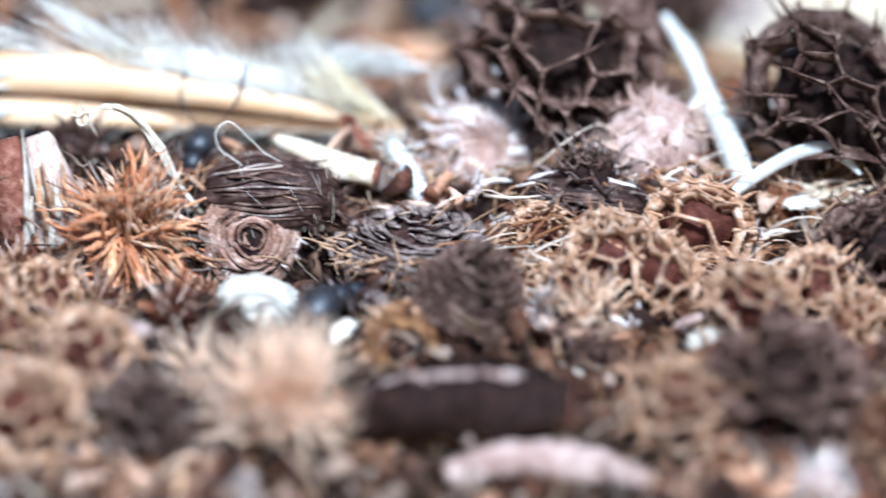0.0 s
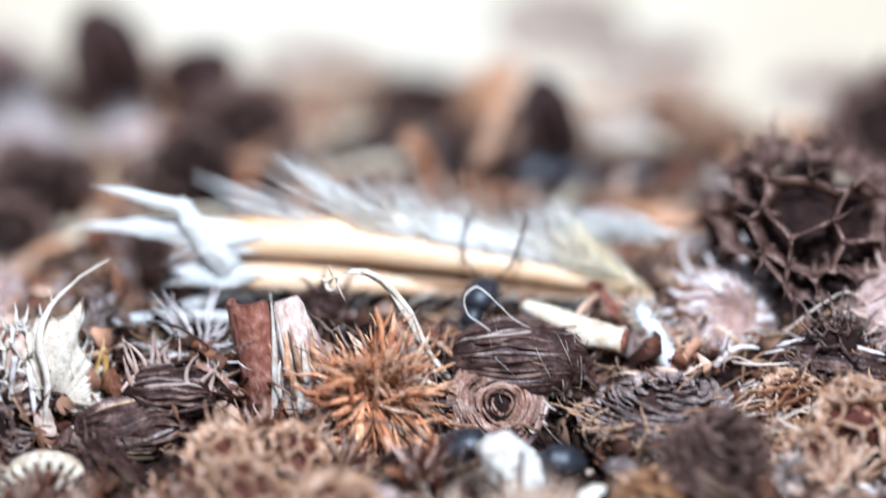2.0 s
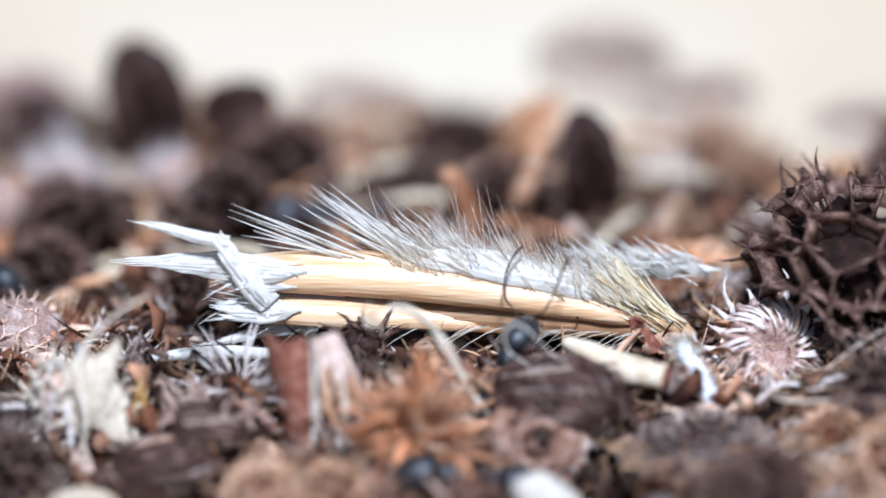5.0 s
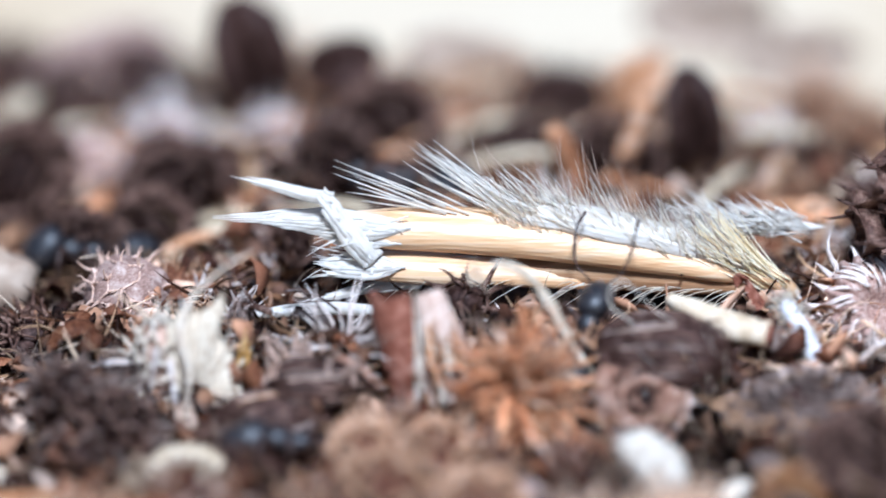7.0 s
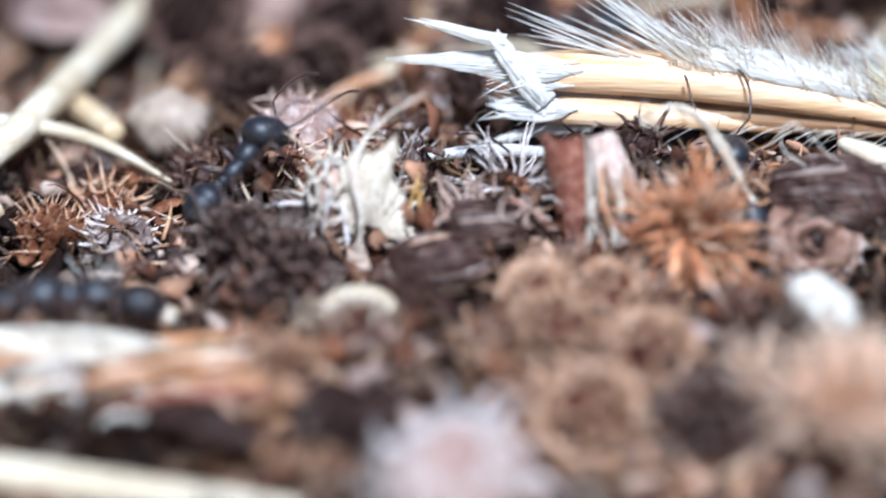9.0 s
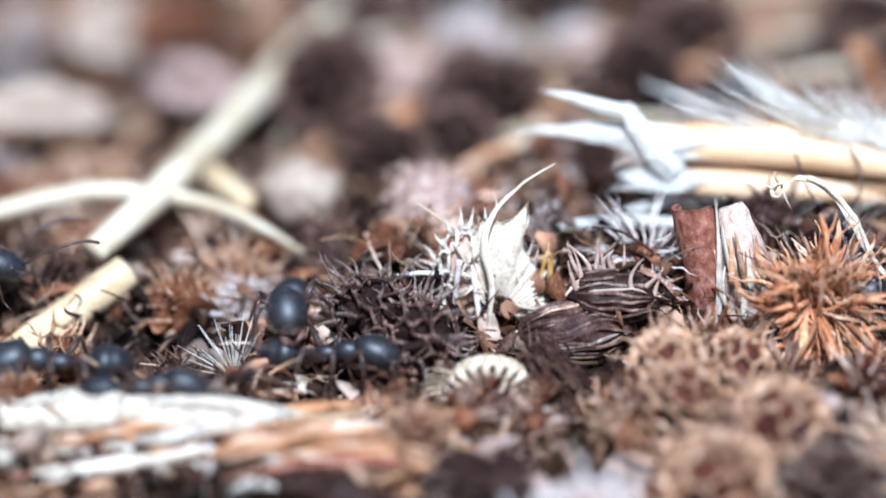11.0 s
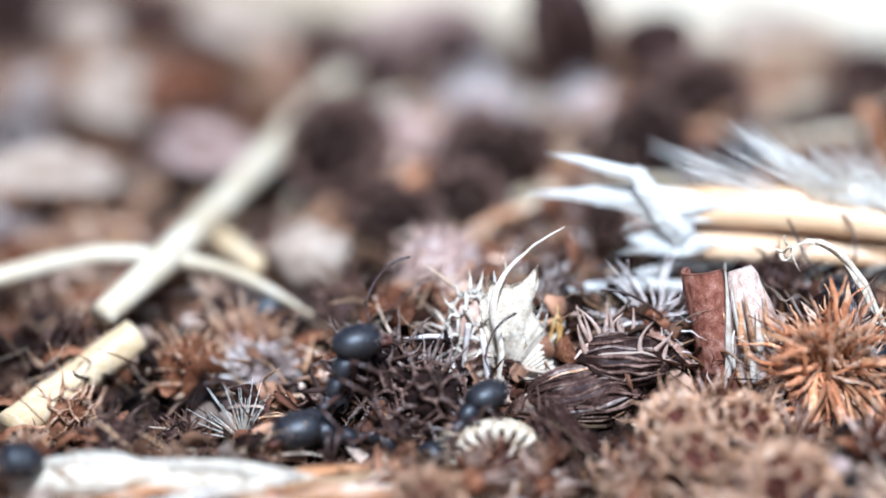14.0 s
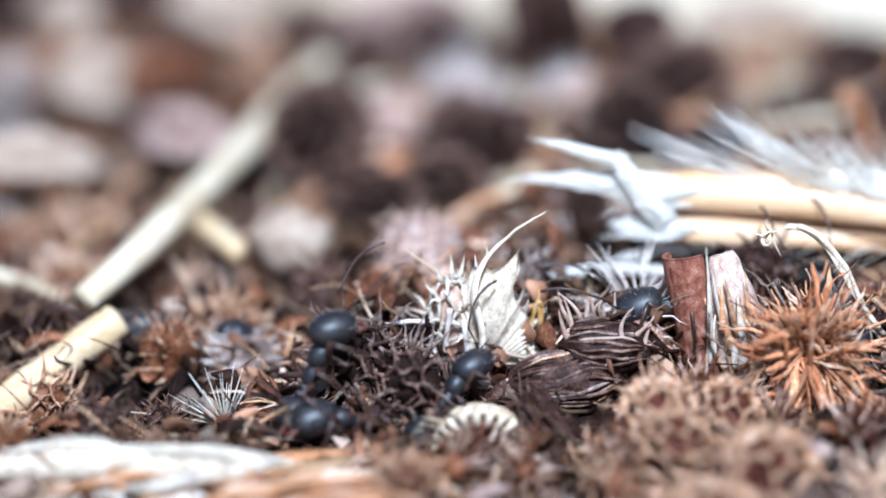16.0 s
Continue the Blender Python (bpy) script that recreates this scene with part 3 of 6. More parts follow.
def plate_burr(name, m, r, h, label, core, skin, spine, plates=60, spikes=60, length=1.3, thick=0.07, hole=0.0, seed=1, arc=(0.7, 2.0), broad=1.0):
    """A weathered coil burr: a low dome of overlapping curved plates, frayed into spines at the rim."""
    ob = thing(name, m, label, "seed burr", "seed burrs")
    loc = random.Random(seed)
    part("core", Shape().ball((0, 0, -0.25 * h), (r * 0.9, r * 0.9, h), 12, 22, None, 0.3, seed, 2.5), core, ob)
    for n in range(plates):
        q = hole + (1.02 - hole) * math.sqrt((n + loc.random()) / plates)
        a0, sweep = loc.uniform(0, 6.283), loc.uniform(*arc)
        z0 = h * (1 - q * q) * loc.uniform(0.85, 1.15)
        row = []
        for i in range(15):
            a = a0 + sweep * i / 14
            k = q * r * (1 + 0.05 * math.sin(3 * a + (n if broad == 1.0 else 0)) + 0.012 * loc.gauss(0, 1))
            row.append((k * math.cos(a), k * math.sin(a), z0 + 0.1 * h * math.sin(2 * a + n) + loc.gauss(0, 0.03)))
        w = loc.uniform(0.25, 0.6) * (0.5 + 0.16 * r)
        lean = loc.uniform(-0.2, 0.9)
        part("plate", Shape().strip(row, [w * 0.2] + [w * broad * loc.uniform(0.7, 1.1) for _ in range(13)] + [w * 0.15], (math.cos(a0 + sweep / 2), math.sin(a0 + sweep / 2), lean), loc.uniform(0.05, 0.12)), skin, ob)
    kinds = [spine_mesh("spine", length * k, thick, q, spine, seed + n) for n, (k, q) in enumerate(((1.0, 0.7), (0.7, -0.8), (1.3, 0.4)))]
    spots = []
    for n in range(spikes):
        a, q = loc.uniform(0, 6.283), loc.uniform(0.75, 1.02)
        d = Vector((math.cos(a) + loc.gauss(0, 0.5), math.sin(a) + loc.gauss(0, 0.5), loc.gauss(0.1, 0.35)))
        spots.append(Matrix.Translation(Vector((q * r * math.cos(a), q * r * math.sin(a), h * (1 - q * q))) * MM) @ aim(d, loc.uniform(0, 6.28)) @ Matrix.Diagonal((1, 1, loc.uniform(0.5, 1.2), 1)))
    set_spines(ob, spots, kinds, False)
    return ob


def crest_burr(m, r, label, skin, thorn, seed=8):
    """A flat round pod with ridges that turn into its hollow middle, its rim set with stout curved thorns."""
    ob = thing("seed_burr", m, label, "seed burr", "seed burrs")
    loc = random.Random(seed)
    s = Shape()
    rings, segs = 26, 120
    for i in range(rings + 1):
        th = math.pi * i / rings
        q = math.sin(th)
        for n in range(segs):
            ph = 2 * math.pi * n / segs
            ridge = 0.09 * math.sin(ph * 21 + 5 * q + 0.8 * math.sin(3 * ph)) * min(1.0, 2.2 * q) + 0.1 * noise.noise(Vector((math.cos(ph) * 2, math.sin(ph) * 2, q * 3 + seed)))
            dent = 0.75 * math.exp(-(q / 0.3) ** 2)
            k = r * (1 + ridge)
            s.v.append(Vector((k * q * math.cos(ph), k * q * math.sin(ph), 0.62 * k * math.cos(th) * (1 - dent))))
    for i in range(rings):
        for n in range(segs):
            a, b = i * segs + n, i * segs + (n + 1) % segs
            s.f.append((a, a + segs, b + segs, b))
    part("disc", s, skin, ob)
    veins = Shape()
    for n in range(46):
        a, q0 = loc.uniform(0, 6.283), loc.uniform(0.35, 0.6)
        row = []
        for i in range(6):
            q = q0 + (0.98 - q0) * i / 5
            row.append(Vector((r * 1.03 * q * math.cos(a + 0.35 * i / 5), r * 1.03 * q * math.sin(a + 0.35 * i / 5), 0.66 * r * math.sqrt(max(0.0, 1.02 - q * q)))))
        veins.tube(row, [0.04, 0.07, 0.08, 0.08, 0.07, 0.04], 5)
    part("vein_net", veins, thorn, ob)
    kinds = [spine_mesh("thorn", r * l, 0.15, h, thorn, seed + n) for n, (l, h) in enumerate(((0.75, 0.9), (0.5, -0.8), (0.34, 0.5)))]
    for n in range(22):
        a = 2 * math.pi * (n + loc.uniform(-0.5, 0.5)) / 22
        d = Vector((math.cos(a), math.sin(a), loc.gauss(0.1, 0.35)))
        part("thorn", kinds[n % 3], None, ob, m=Matrix.Translation(Vector((r * 0.97 * math.cos(a), r * 0.97 * math.sin(a), loc.gauss(0, 0.15) * r)) * MM) @ aim(d, loc.uniform(0, 6.28)))
    return ob


# BLACK cores carry the shade of the hollow cells and gaps in their colour
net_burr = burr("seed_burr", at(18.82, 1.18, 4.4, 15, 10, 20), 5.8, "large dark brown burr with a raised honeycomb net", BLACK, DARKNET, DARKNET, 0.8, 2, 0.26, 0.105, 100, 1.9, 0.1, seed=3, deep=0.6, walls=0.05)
spiky = crest_burr(at(14.45, -1.4, 0.6, 58, 22, 0), 2.75, "pale pinkish burr with a crest of curved thorns", PALE, PALENET)
comb = burr("seed_burr", at(21.05, -10.55, -2.14, 70, 20, 10), 2.9, "red-brown burr with pale honeycomb walls", REDDARK, BROWNNET, BROWNNET, 0.8, 2, 0.2, 0.1, 38, 1.4, 0.09, seed=11, deep=0.68, walls=0.06)
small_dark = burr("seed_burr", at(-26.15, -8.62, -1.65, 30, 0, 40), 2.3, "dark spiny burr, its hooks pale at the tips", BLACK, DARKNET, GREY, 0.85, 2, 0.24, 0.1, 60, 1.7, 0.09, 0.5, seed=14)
left_pale = burr("seed_burr", at(-23.4, 0.6, 0.5, 20, 30, 0), 2.2, "small pinkish-brown netted burr", PALE, THORN, THORN, 0.9, 2, 0.34, 0.07, 70, 1.2, 0.08, 0.6, seed=17, deep=0.97)
tuft_dark = burr("seed_burr", at(-6.27, -2.18, 1.36, 0, 20, 0), 1.4, "small dark burr with long straight spines", DARK, DARKNET, DARKNET, 0.8, 1, 0.1, 0.09, 44, 2.2, 0.1, 0.3, seed=21)
ribbed = coil_burr("seed_burr", at(-20.29, -20.77, -6.6, 10, 0, 60), 3.1, "dark flat burr among the near litter", DARK, HAIRDARK, 5.0, 0.55, 60, 0.9, 0.05, seed=4)
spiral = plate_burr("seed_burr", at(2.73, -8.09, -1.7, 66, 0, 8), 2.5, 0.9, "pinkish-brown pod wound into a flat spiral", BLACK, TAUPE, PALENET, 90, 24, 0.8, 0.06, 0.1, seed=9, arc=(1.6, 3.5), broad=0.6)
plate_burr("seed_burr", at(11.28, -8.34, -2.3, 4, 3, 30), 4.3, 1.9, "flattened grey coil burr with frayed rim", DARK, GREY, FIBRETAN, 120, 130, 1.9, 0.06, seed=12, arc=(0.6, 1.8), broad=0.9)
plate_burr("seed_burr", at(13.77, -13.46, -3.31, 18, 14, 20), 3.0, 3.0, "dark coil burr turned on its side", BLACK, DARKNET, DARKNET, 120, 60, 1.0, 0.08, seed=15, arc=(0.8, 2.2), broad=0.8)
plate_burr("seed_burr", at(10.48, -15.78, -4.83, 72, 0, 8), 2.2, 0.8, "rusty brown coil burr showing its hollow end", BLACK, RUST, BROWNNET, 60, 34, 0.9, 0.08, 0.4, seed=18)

def pod(m, r, label, skin, fringe, seed=1, ridges=15):
    """A long dark pod with ridges running its length and a fringe of fibres."""
    ob = thing("ridged_pod", m, label, "seed pod")
    s = Shape()
    rings, segs = 22, 60
    for i in range(rings + 1):
        th = math.pi * i / rings
        for k in range(segs):
            ph = 2 * math.pi * k / segs
            q = 1 + 0.13 * abs(math.sin(ph * ridges * 0.5 + 1.5 * math.sin(th * 3 + seed))) ** 0.7 * math.sin(th) + 0.16 * noise.noise(Vector((math.cos(th) * 2.2, math.cos(ph) * 2 * math.sin(th), math.sin(ph) * 2 * math.sin(th) + seed)))
            s.v.append(Vector((r[0] * math.cos(th) * q, r[1] * math.sin(th) * math.cos(ph) * q, r[2] * math.sin(th) * math.sin(ph) * q)))
    for i in range(rings):
        for k in range(segs):
            a, b = i * segs + k, i * segs + (k + 1) % segs
            s.f.append((a, b, b + segs, a + segs))
    part("pod_body", s, skin, ob)
    loc = random.Random(seed)
    for n in range(ridges * 3):
        a, u0, u1 = 2 * math.pi * (n + loc.uniform(-0.3, 0.3)) / (ridges * 3), loc.uniform(-1.0, -0.6), loc.uniform(0.5, 1.0)
        row = []
        for i in range(12):
            u = u0 + (u1 - u0) * i / 11
            q = 1.08 * math.sqrt(max(0.0, 1 - u * u)) + 0.03
            w = a + 0.28 * noise.noise(Vector((u * 1.6, n * 0.7, seed)))
            row.append(Vector((u * r[0] * 1.02, q * r[1] * math.cos(w), q * r[2] * math.sin(w))))
        if n % 3 == 0:
            row[-1] += Vector((0.5, loc.gauss(-0.1, 0.3), loc.gauss(0.2, 0.4)))
        k = loc.uniform(0.05, 0.13)
        part("rib", Shape().tube(row, [k * 0.3] + [k * loc.uniform(0.7, 1.1) for _ in range(10)] + [k * 0.15], 5, 1.0, 0.3, n), fringe if n % 13 == 0 else GREY if n % 5 == 2 else DARKNET, ob)
    return ob


def thorny_pod(m, r, label, skin, thorn, count, seed):
    """A ridged oval pod under branching veins that rise into hooked thorns."""
    ob = pod(m, r, label, skin, HAIRDARK, seed, 11)
    loc = random.Random(seed)
    for n in range(count):
        x, a = -0.9 + 1.8 * (n + 0.5) / count, loc.uniform(0.5, 2.7)
        q = math.sqrt(1 - x * x)
        p = Vector((x * r[0], q * r[1] * math.cos(a), q * r[2] * math.sin(a)))
        foot = [p + Vector((loc.uniform(-1.2, 1.2), 0.35 * loc.gauss(0, 1), -0.35 - 0.3 * loc.random())) for _ in range(2)]
        tip = p + Vector((x * 0.8 + loc.gauss(0, 0.35), loc.gauss(-0.2, 0.4), loc.uniform(0.9, 1.9)))
        t = Shape().tube(curve(p - Vector((0, 0, 0.2)), tip, (loc.gauss(0, 0.25), 0, 0), 7), [0.2, 0.15, 0.12, 0.1, 0.07, 0.045, 0.012], 6)
        for f in foot:
            t.tube(curve(f, p, (0, 0, 0.12), 4), [0.05, 0.09, 0.11, 0.14], 5)
        part("thorn", t, thorn, ob)
    return ob


thorny_pod(at(-14.0, -7.6, -1.15, 0, 4, 8), (2.3, 1.7, 1.2), "dark oval burr ringed by pale hooked thorns", DARK, THORN, 15, 24)
pod(at(3.74, -5.93, 0.01, 10, 3, 6), (3.7, 2.2, 1.7), "dark ridged pod beneath the grass spikelet", DARK, HAIRDARK, 3)
pod(at(-15.83, -8.46, -2.69, 0, -4, 12), (3.0, 1.8, 1.4), "dark fibrous pod with frayed ridges", DARK, BROWNNET, 5)
pod(at(19.85, -6.25, -0.26, 0, 6, -8), (3.4, 1.6, 1.3), "dark ridged pod under looped hooks", DARK, PALENET, 7)

rest(net_burr, 32.61, -2.54, 3.69, 40, 0, 80, 0.92, "dark brown netted burr at the heap's edge")
rest(net_burr, 34.28, -9.9, -1.78, 0, 30, 130, 0.6, "small dark netted burr beside pale chaff")
rest(comb, 23.58, -11.71, -2.61, 10, 70, 30, 0.9, "red-brown netted burr pressed against another")
rest(comb, 18.89, -12.36, -3.12, 50, 10, 100, 0.75, "small rusty netted burr below the grey coil")
rest(comb, 31.37, -12.45, -2.94, 50, 80, 0, 0.85, "rusty netted burr with pale cell walls")
rest(spiral, 26.05, -9.76, -2.74, 30, 10, 0, 0.8, "grey coiled pod wedged between netted burrs")
rest(comb, 28.18, -14.74, -3.13, 20, 40, 60, 1.0, "red-brown netted burr lying among hooked spines")
rest(comb, 25.51, -8.16, -1.3, 20, 60, 100, 1.05, "brown burr with tan cell walls and curved spines")
rest(small_dark, 19.84, -6.25, 0.13, 80, 20, 10, 1.0, "dark spiny burr with looped hooks")
rest(left_pale, 23.33, -2.96, 1.41, 10, 0, 70, 1.3, "greyish-pink netted burr, half sunk in litter")
rest(small_dark, -23.7, -10.16, -2.44, 10, 80, 60, 0.95, "dark spiny burr wedged beneath the ivory burr")
rest(tuft_dark, -25.24, -11.64, -3.7, 30, 10, 90, 0.9, "dark burr bristling with stiff spines")
rest(comb, 17.54, -8.09, -1.4, 60, -30, 40, 0.6, "small red-brown netted burr")
rest(spiral, -11.8, -6.2, -1.6, 40, 40, 100, 0.8, "tan coiled pod split at the rim")
rest(tuft_dark, 6.44, -6.46, -0.49, 10, 10, 50, 0.9, "small bristling dark burr by the twig")


def toothed_seed(m, r, label):
    """A round cream seed cap whose rim turns over in teeth."""
    ob = thing("toothed_seed", m, label, "seed")
    cap = Shape()
    prof = [(0.02, -0.42), (0.5, -0.4), (0.85, -0.28), (1.0, -0.05), (1.02, 0.12), (0.94, 0.2), (0.84, 0.16), (0.76, 0.02), (0.4, -0.1), (0.02, -0.08)]
    for a_ in range(49):
        th = 2 * math.pi * a_ / 48
        for pr, py in prof:
            q = r * pr * (1 + 0.03 * math.sin(th * 22) * (pr > 0.7) + 0.04 * noise.noise(Vector((math.cos(th) * 2, math.sin(th) * 2, pr))))
            cap.v.append(Vector((q * math.cos(th), -py * r, q * 0.86 * math.sin(th))))
    for i in range(48):
        for k in range(9):
            a = i * 10 + k
            cap.f.append((a, a + 1, a + 11, a + 10))
    part("cap", cap, CREAM, ob)
    part("face", Shape().ball((0, -0.02 * r, 0), (r * 0.74, r * 0.2, r * 0.62), 10, 16, None, 0.25, 3, 2.0), BARK, ob, "brown pitted face")
    tooth = Shape().tube([(0, 0.05 * r, 0.03), (0, -0.1 * r, 0.1), (0, -0.2 * r, -0.16 * r), (0, -0.16 * r, -0.52 * r)], [0.2, 0.22, 0.2, 0.05], 6).mesh("tooth", CREAM)
    for n in range(19):
        th = 2 * math.pi * n / 19
        part("tooth", tooth, None, ob, m=at(r * 0.97 * math.cos(th), -0.14 * r, r * 0.84 * math.sin(th), 0, math.degrees(math.pi / 2 - th), 0))
    for n in range(7):
        th = radians(150 + 9 * n)
        part("hook", spine_mesh("hook", 1.7, 0.12, 0.4, CREAM, n), None, ob, m=Matrix.Translation(Vector((r * 0.95 * math.cos(th), -0.1, r * 0.85 * math.sin(th))) * MM) @ aim((math.cos(th), -0.3, math.sin(th) + 0.2)))
    return ob


toothed_seed(at(-20.3, -12.2, -4.3, 22, 0, 6), 2.2, "cream round seed cap with a toothed rim")


# ---- the grass spikelet ----
def frayed(ob, pts, widths, across, threads, seed):
    """A torn tip: narrow ribbons side by side that part towards the point."""
    loc = random.Random(seed)
    line, wide = smooth_line(pts, widths, 22)
    across = Vector(across).normalized()
    s = Shape()
    for n in range(threads):
        q = (n + 0.5) / threads - 0.5
        stop = loc.randrange(15, 23) if abs(q) > 0.15 else 22
        row, w = [], []
        for i in range(stop):
            d = (line[min(i + 1, 21)] - line[max(i - 1, 0)]).normalized()
            side = (across - d * across.dot(d)).normalized()
            flare = 0.10 * q * max(0, i - 14)
            row.append(line[i] + side * (q * wide[i] + flare * 0.5 + 0.05 * noise.noise(Vector((i * 0.3, n * 2.0, seed)))) + Vector((0, -0.12 * math.cos(q * 3) + loc.gauss(0, 0.015), 0)))
            w.append(max(0.02, wide[i] / threads * 1.5 * (1 + 0.4 * noise.noise(Vector((i * 0.4, n * 1.3, seed + 4)))) * min(1.0, (stop - i) / 4)))
        s.strip(row, w, across + Vector((0, q * 0.3 + loc.gauss(0, 0.06), 0)), 0.05)
    part("torn_tip", s, WHITE, ob, "frayed white tip")


def grass_spikelet():
    ob = thing("grass_spikelet", at(0, 0, 0), "straw-coloured grass spikelet with white torn tips and silky bristles", "grass spikelet")
    part("upper_husk", Shape().husk([(-12.2, -0.1, 4.5), (-9.6, -0.1, 4.35), (-6, 0, 4.15), (-1.9, 0, 3.75), (2, 0, 3.15), (5.9, 0, 2.4), (8.3, 0.1, 1.75)], [1.5, 1.95, 2.05, 2.0, 1.8, 1.35, 0.5], 0.85, 105, 13, 0.09, 48, 1, 0.012, 0.012), HUSK, ob)
    part("inner_husk", Shape().husk([(-11.8, 0.4, 4.85), (-8, 0.4, 4.9), (-4, 0.5, 4.65), (0, 0.5, 4.15), (5, 0.5, 3.1), (8.6, 0.4, 2.0)], [0.9, 1.3, 1.4, 1.3, 1.0, 0.4], 0.9, 105, 11, 0.08, 20, 3, 0.012, 0.012), HUSK, ob)
    part("lower_husk", Shape().husk([(-13.0, -0.2, 2.55), (-11, -0.3, 2.55), (-8, -0.3, 2.4), (-4.5, -0.1, 2.15), (0, 0.2, 1.7), (4, 0.4, 1.5)], [1.0, 1.6, 1.8, 1.5, 1.2, 0.5], 0.75, 105, 11, 0.09, 40, 5, 0.015, 0.014), HUSK, ob)
    # the shade below the upper husks is put into this husk's brown
    part("shaded_husk", Shape().husk([(-8, 0.8, 2.0), (-3, 0.8, 2.2), (3, 0.7, 1.8), (8.5, 0.5, 1.3)], [1.4, 2.4, 2.2, 1.2], 0.8, 110, 11, 0.1, 25, 7, 0.02, 0.02), HUSKDARK, ob, "under husk, coloured brown for the shade there")
    part("yellow_base", Shape().tube([(8.0, 0, 2.3), (9.0, 0, 2.0), (9.9, 0, 1.5), (10.6, 0, 0.9)], [0.35, 0.55, 0.5, 0.3], 10, 1.0, 0.15), HUSK, ob)
    frayed(ob, [(-9.0, -0.75, 4.75), (-11.2, -0.75, 4.85), (-13.2, -0.4, 5.0), (-15.2, -0.2, 5.05), (-17, 0, 5.0), (-19.1, 0.1, 5.03)], [0.1, 1.3, 1.3, 1.0, 0.45, 0.08], (0, 0.5, 1), 6, 1)
    frayed(ob, [(-9.5, -0.9, 4.0), (-11.8, -0.8, 4.2), (-13.6, -0.4, 4.5), (-15.6, -0.2, 4.75)], [0.1, 1.0, 0.8, 0.06], (0, 0.6, 1), 4, 2)
    frayed(ob, [(-10.9, -1.1, 3.1), (-11.9, -1.15, 4.3), (-12.8, -1.0, 5.5), (-13.75, -0.8, 6.7)], [1.15, 1.15, 0.9, 0.75], (1, 0.3, 0.6), 4, 3)
    frayed(ob, [(-13.0, -0.85, 6.35), (-14.4, -0.7, 6.6), (-16.1, -0.5, 7.0), (-18.2, -0.3, 7.42)], [0.7, 0.6, 0.45, 0.05], (0, 0.4, 1), 3, 4)
    frayed(ob, [(-9.3, -1.0, 2.75), (-11, -1.0, 2.8), (-12.6, -0.7, 2.75), (-14.0, -0.5, 2.85)], [0.1, 1.3, 1.2, 0.3], (0, 0.6, 1), 6, 5)
    frayed(ob, [(-8.5, -0.2, 1.5), (-11, -0.3, 1.4), (-13.4, -0.4, 0.9), (-14.6, -0.4, 0.7)], [0.3, 0.5, 0.35, 0.05], (0, 0.6, 1), 3, 6)
    fray = Shape()
    for _ in range(60):
        x = rng.uniform(-14.2, -10.5)
        z = rng.choice((2.6, 2.9, 4.4, 4.9)) + rng.gauss(0, 0.25)
        fray.tube(curve((x + 1.4, rng.gauss(-0.7, 0.2), z), (x - rng.uniform(0, 1.0), rng.gauss(-0.8, 0.4), z + rng.gauss(0.0, 0.45)), (0, 0, rng.gauss(0, 0.1)), 4), [0.045, 0.045, 0.03, 0.008], 4)
    part("fray", fray, WHITE, ob)
    for x0, x1, a0, a1, l0, l1, count in ((-7.8, -5.8, 9, 27, 4.6, 6.6, 10), (-4.4, -2.5, 33, 44, 5.2, 6.8, 12), (-4.2, 0.5, 28, 48, 2.6, 4.6, 34), (-5.5, -3.5, 22, 34, 4.0, 5.6, 5)):
        fan = Shape()
        for n in range(count):
            x, l, a = rng.uniform(x0, x1), rng.uniform(l0, l1), radians(rng.uniform(a0, a1))
            zb = 5.3 - max(0, x + 6) * 0.12
            fan.tube(curve((x, rng.uniform(-0.2, 0.9), zb), (x - l * math.cos(a), rng.uniform(-0.7, 1.3), zb + l * math.sin(a)), (0, 0, rng.gauss(0.05, 0.08)), 6), [0.06, 0.058, 0.052, 0.043, 0.03, 0.006], 4)
        part("bristle_fan", fan, WHITE, ob)
    part("white_chaff", Shape().husk([(-4.6, 0.3, 5.1), (-2, 0.3, 5.0), (1, 0.3, 4.45), (4, 0.28, 3.7), (7.5, 0.2, 2.7)], [0.3, 1.6, 1.9, 1.7, 0.4], 0.9, 100, 9, 0.06, 30, 9, 0.05, 0.02), WHITE, ob, "white papery chaff under the down")
    down = Shape()
    for n in range(430):
        x = rng.uniform(-4.4, 8.5)
        zb = 5.0 - max(0, x + 4) * 0.2
        top = (3.0 if x < 2 else 3.0 - 0.16 * (x - 2)) * (0.75 + 0.25 * min(1.0, (x + 5) / 3))
        a0, l0, y0 = radians(rng.gauss(131, 12)), top * rng.uniform(0.5, 1.2), rng.uniform(-0.5, 1.3)
        for k in range(rng.randrange(1, 4)):
            l, a = l0 * rng.uniform(0.7, 1.15), a0 + rng.gauss(0, 0.1)
            hx = x + rng.gauss(0, 0.15)
            down.tube(curve((hx, y0 + rng.gauss(0, 0.1), zb - rng.uniform(0, 0.3)), (hx + l * math.cos(a), y0 + rng.gauss(-0.1, 0.25), zb + l * math.sin(a)), (rng.gauss(0, 0.08), 0, rng.gauss(0, 0.08)), 4), [0.026, 0.025, 0.019, 0.005], 3)
    part("silky_down", down, HAIR, ob)
    tail = Shape()
    for n in range(150):
        l, a = rng.uniform(2.4, 5.6), radians(rng.gauss(139, 8))
        x, z = rng.uniform(8.8, 10.3), rng.uniform(1.2, 1.9)
        tail.tube(curve((x, rng.uniform(-0.5, 0.5), z), (x + l * math.cos(a), rng.uniform(-0.9, 0.9), z + l * math.sin(a)), (-0.1, 0, rng.gauss(-0.1, 0.1)), 5), [0.05, 0.042, 0.034, 0.024, 0.005], 3)
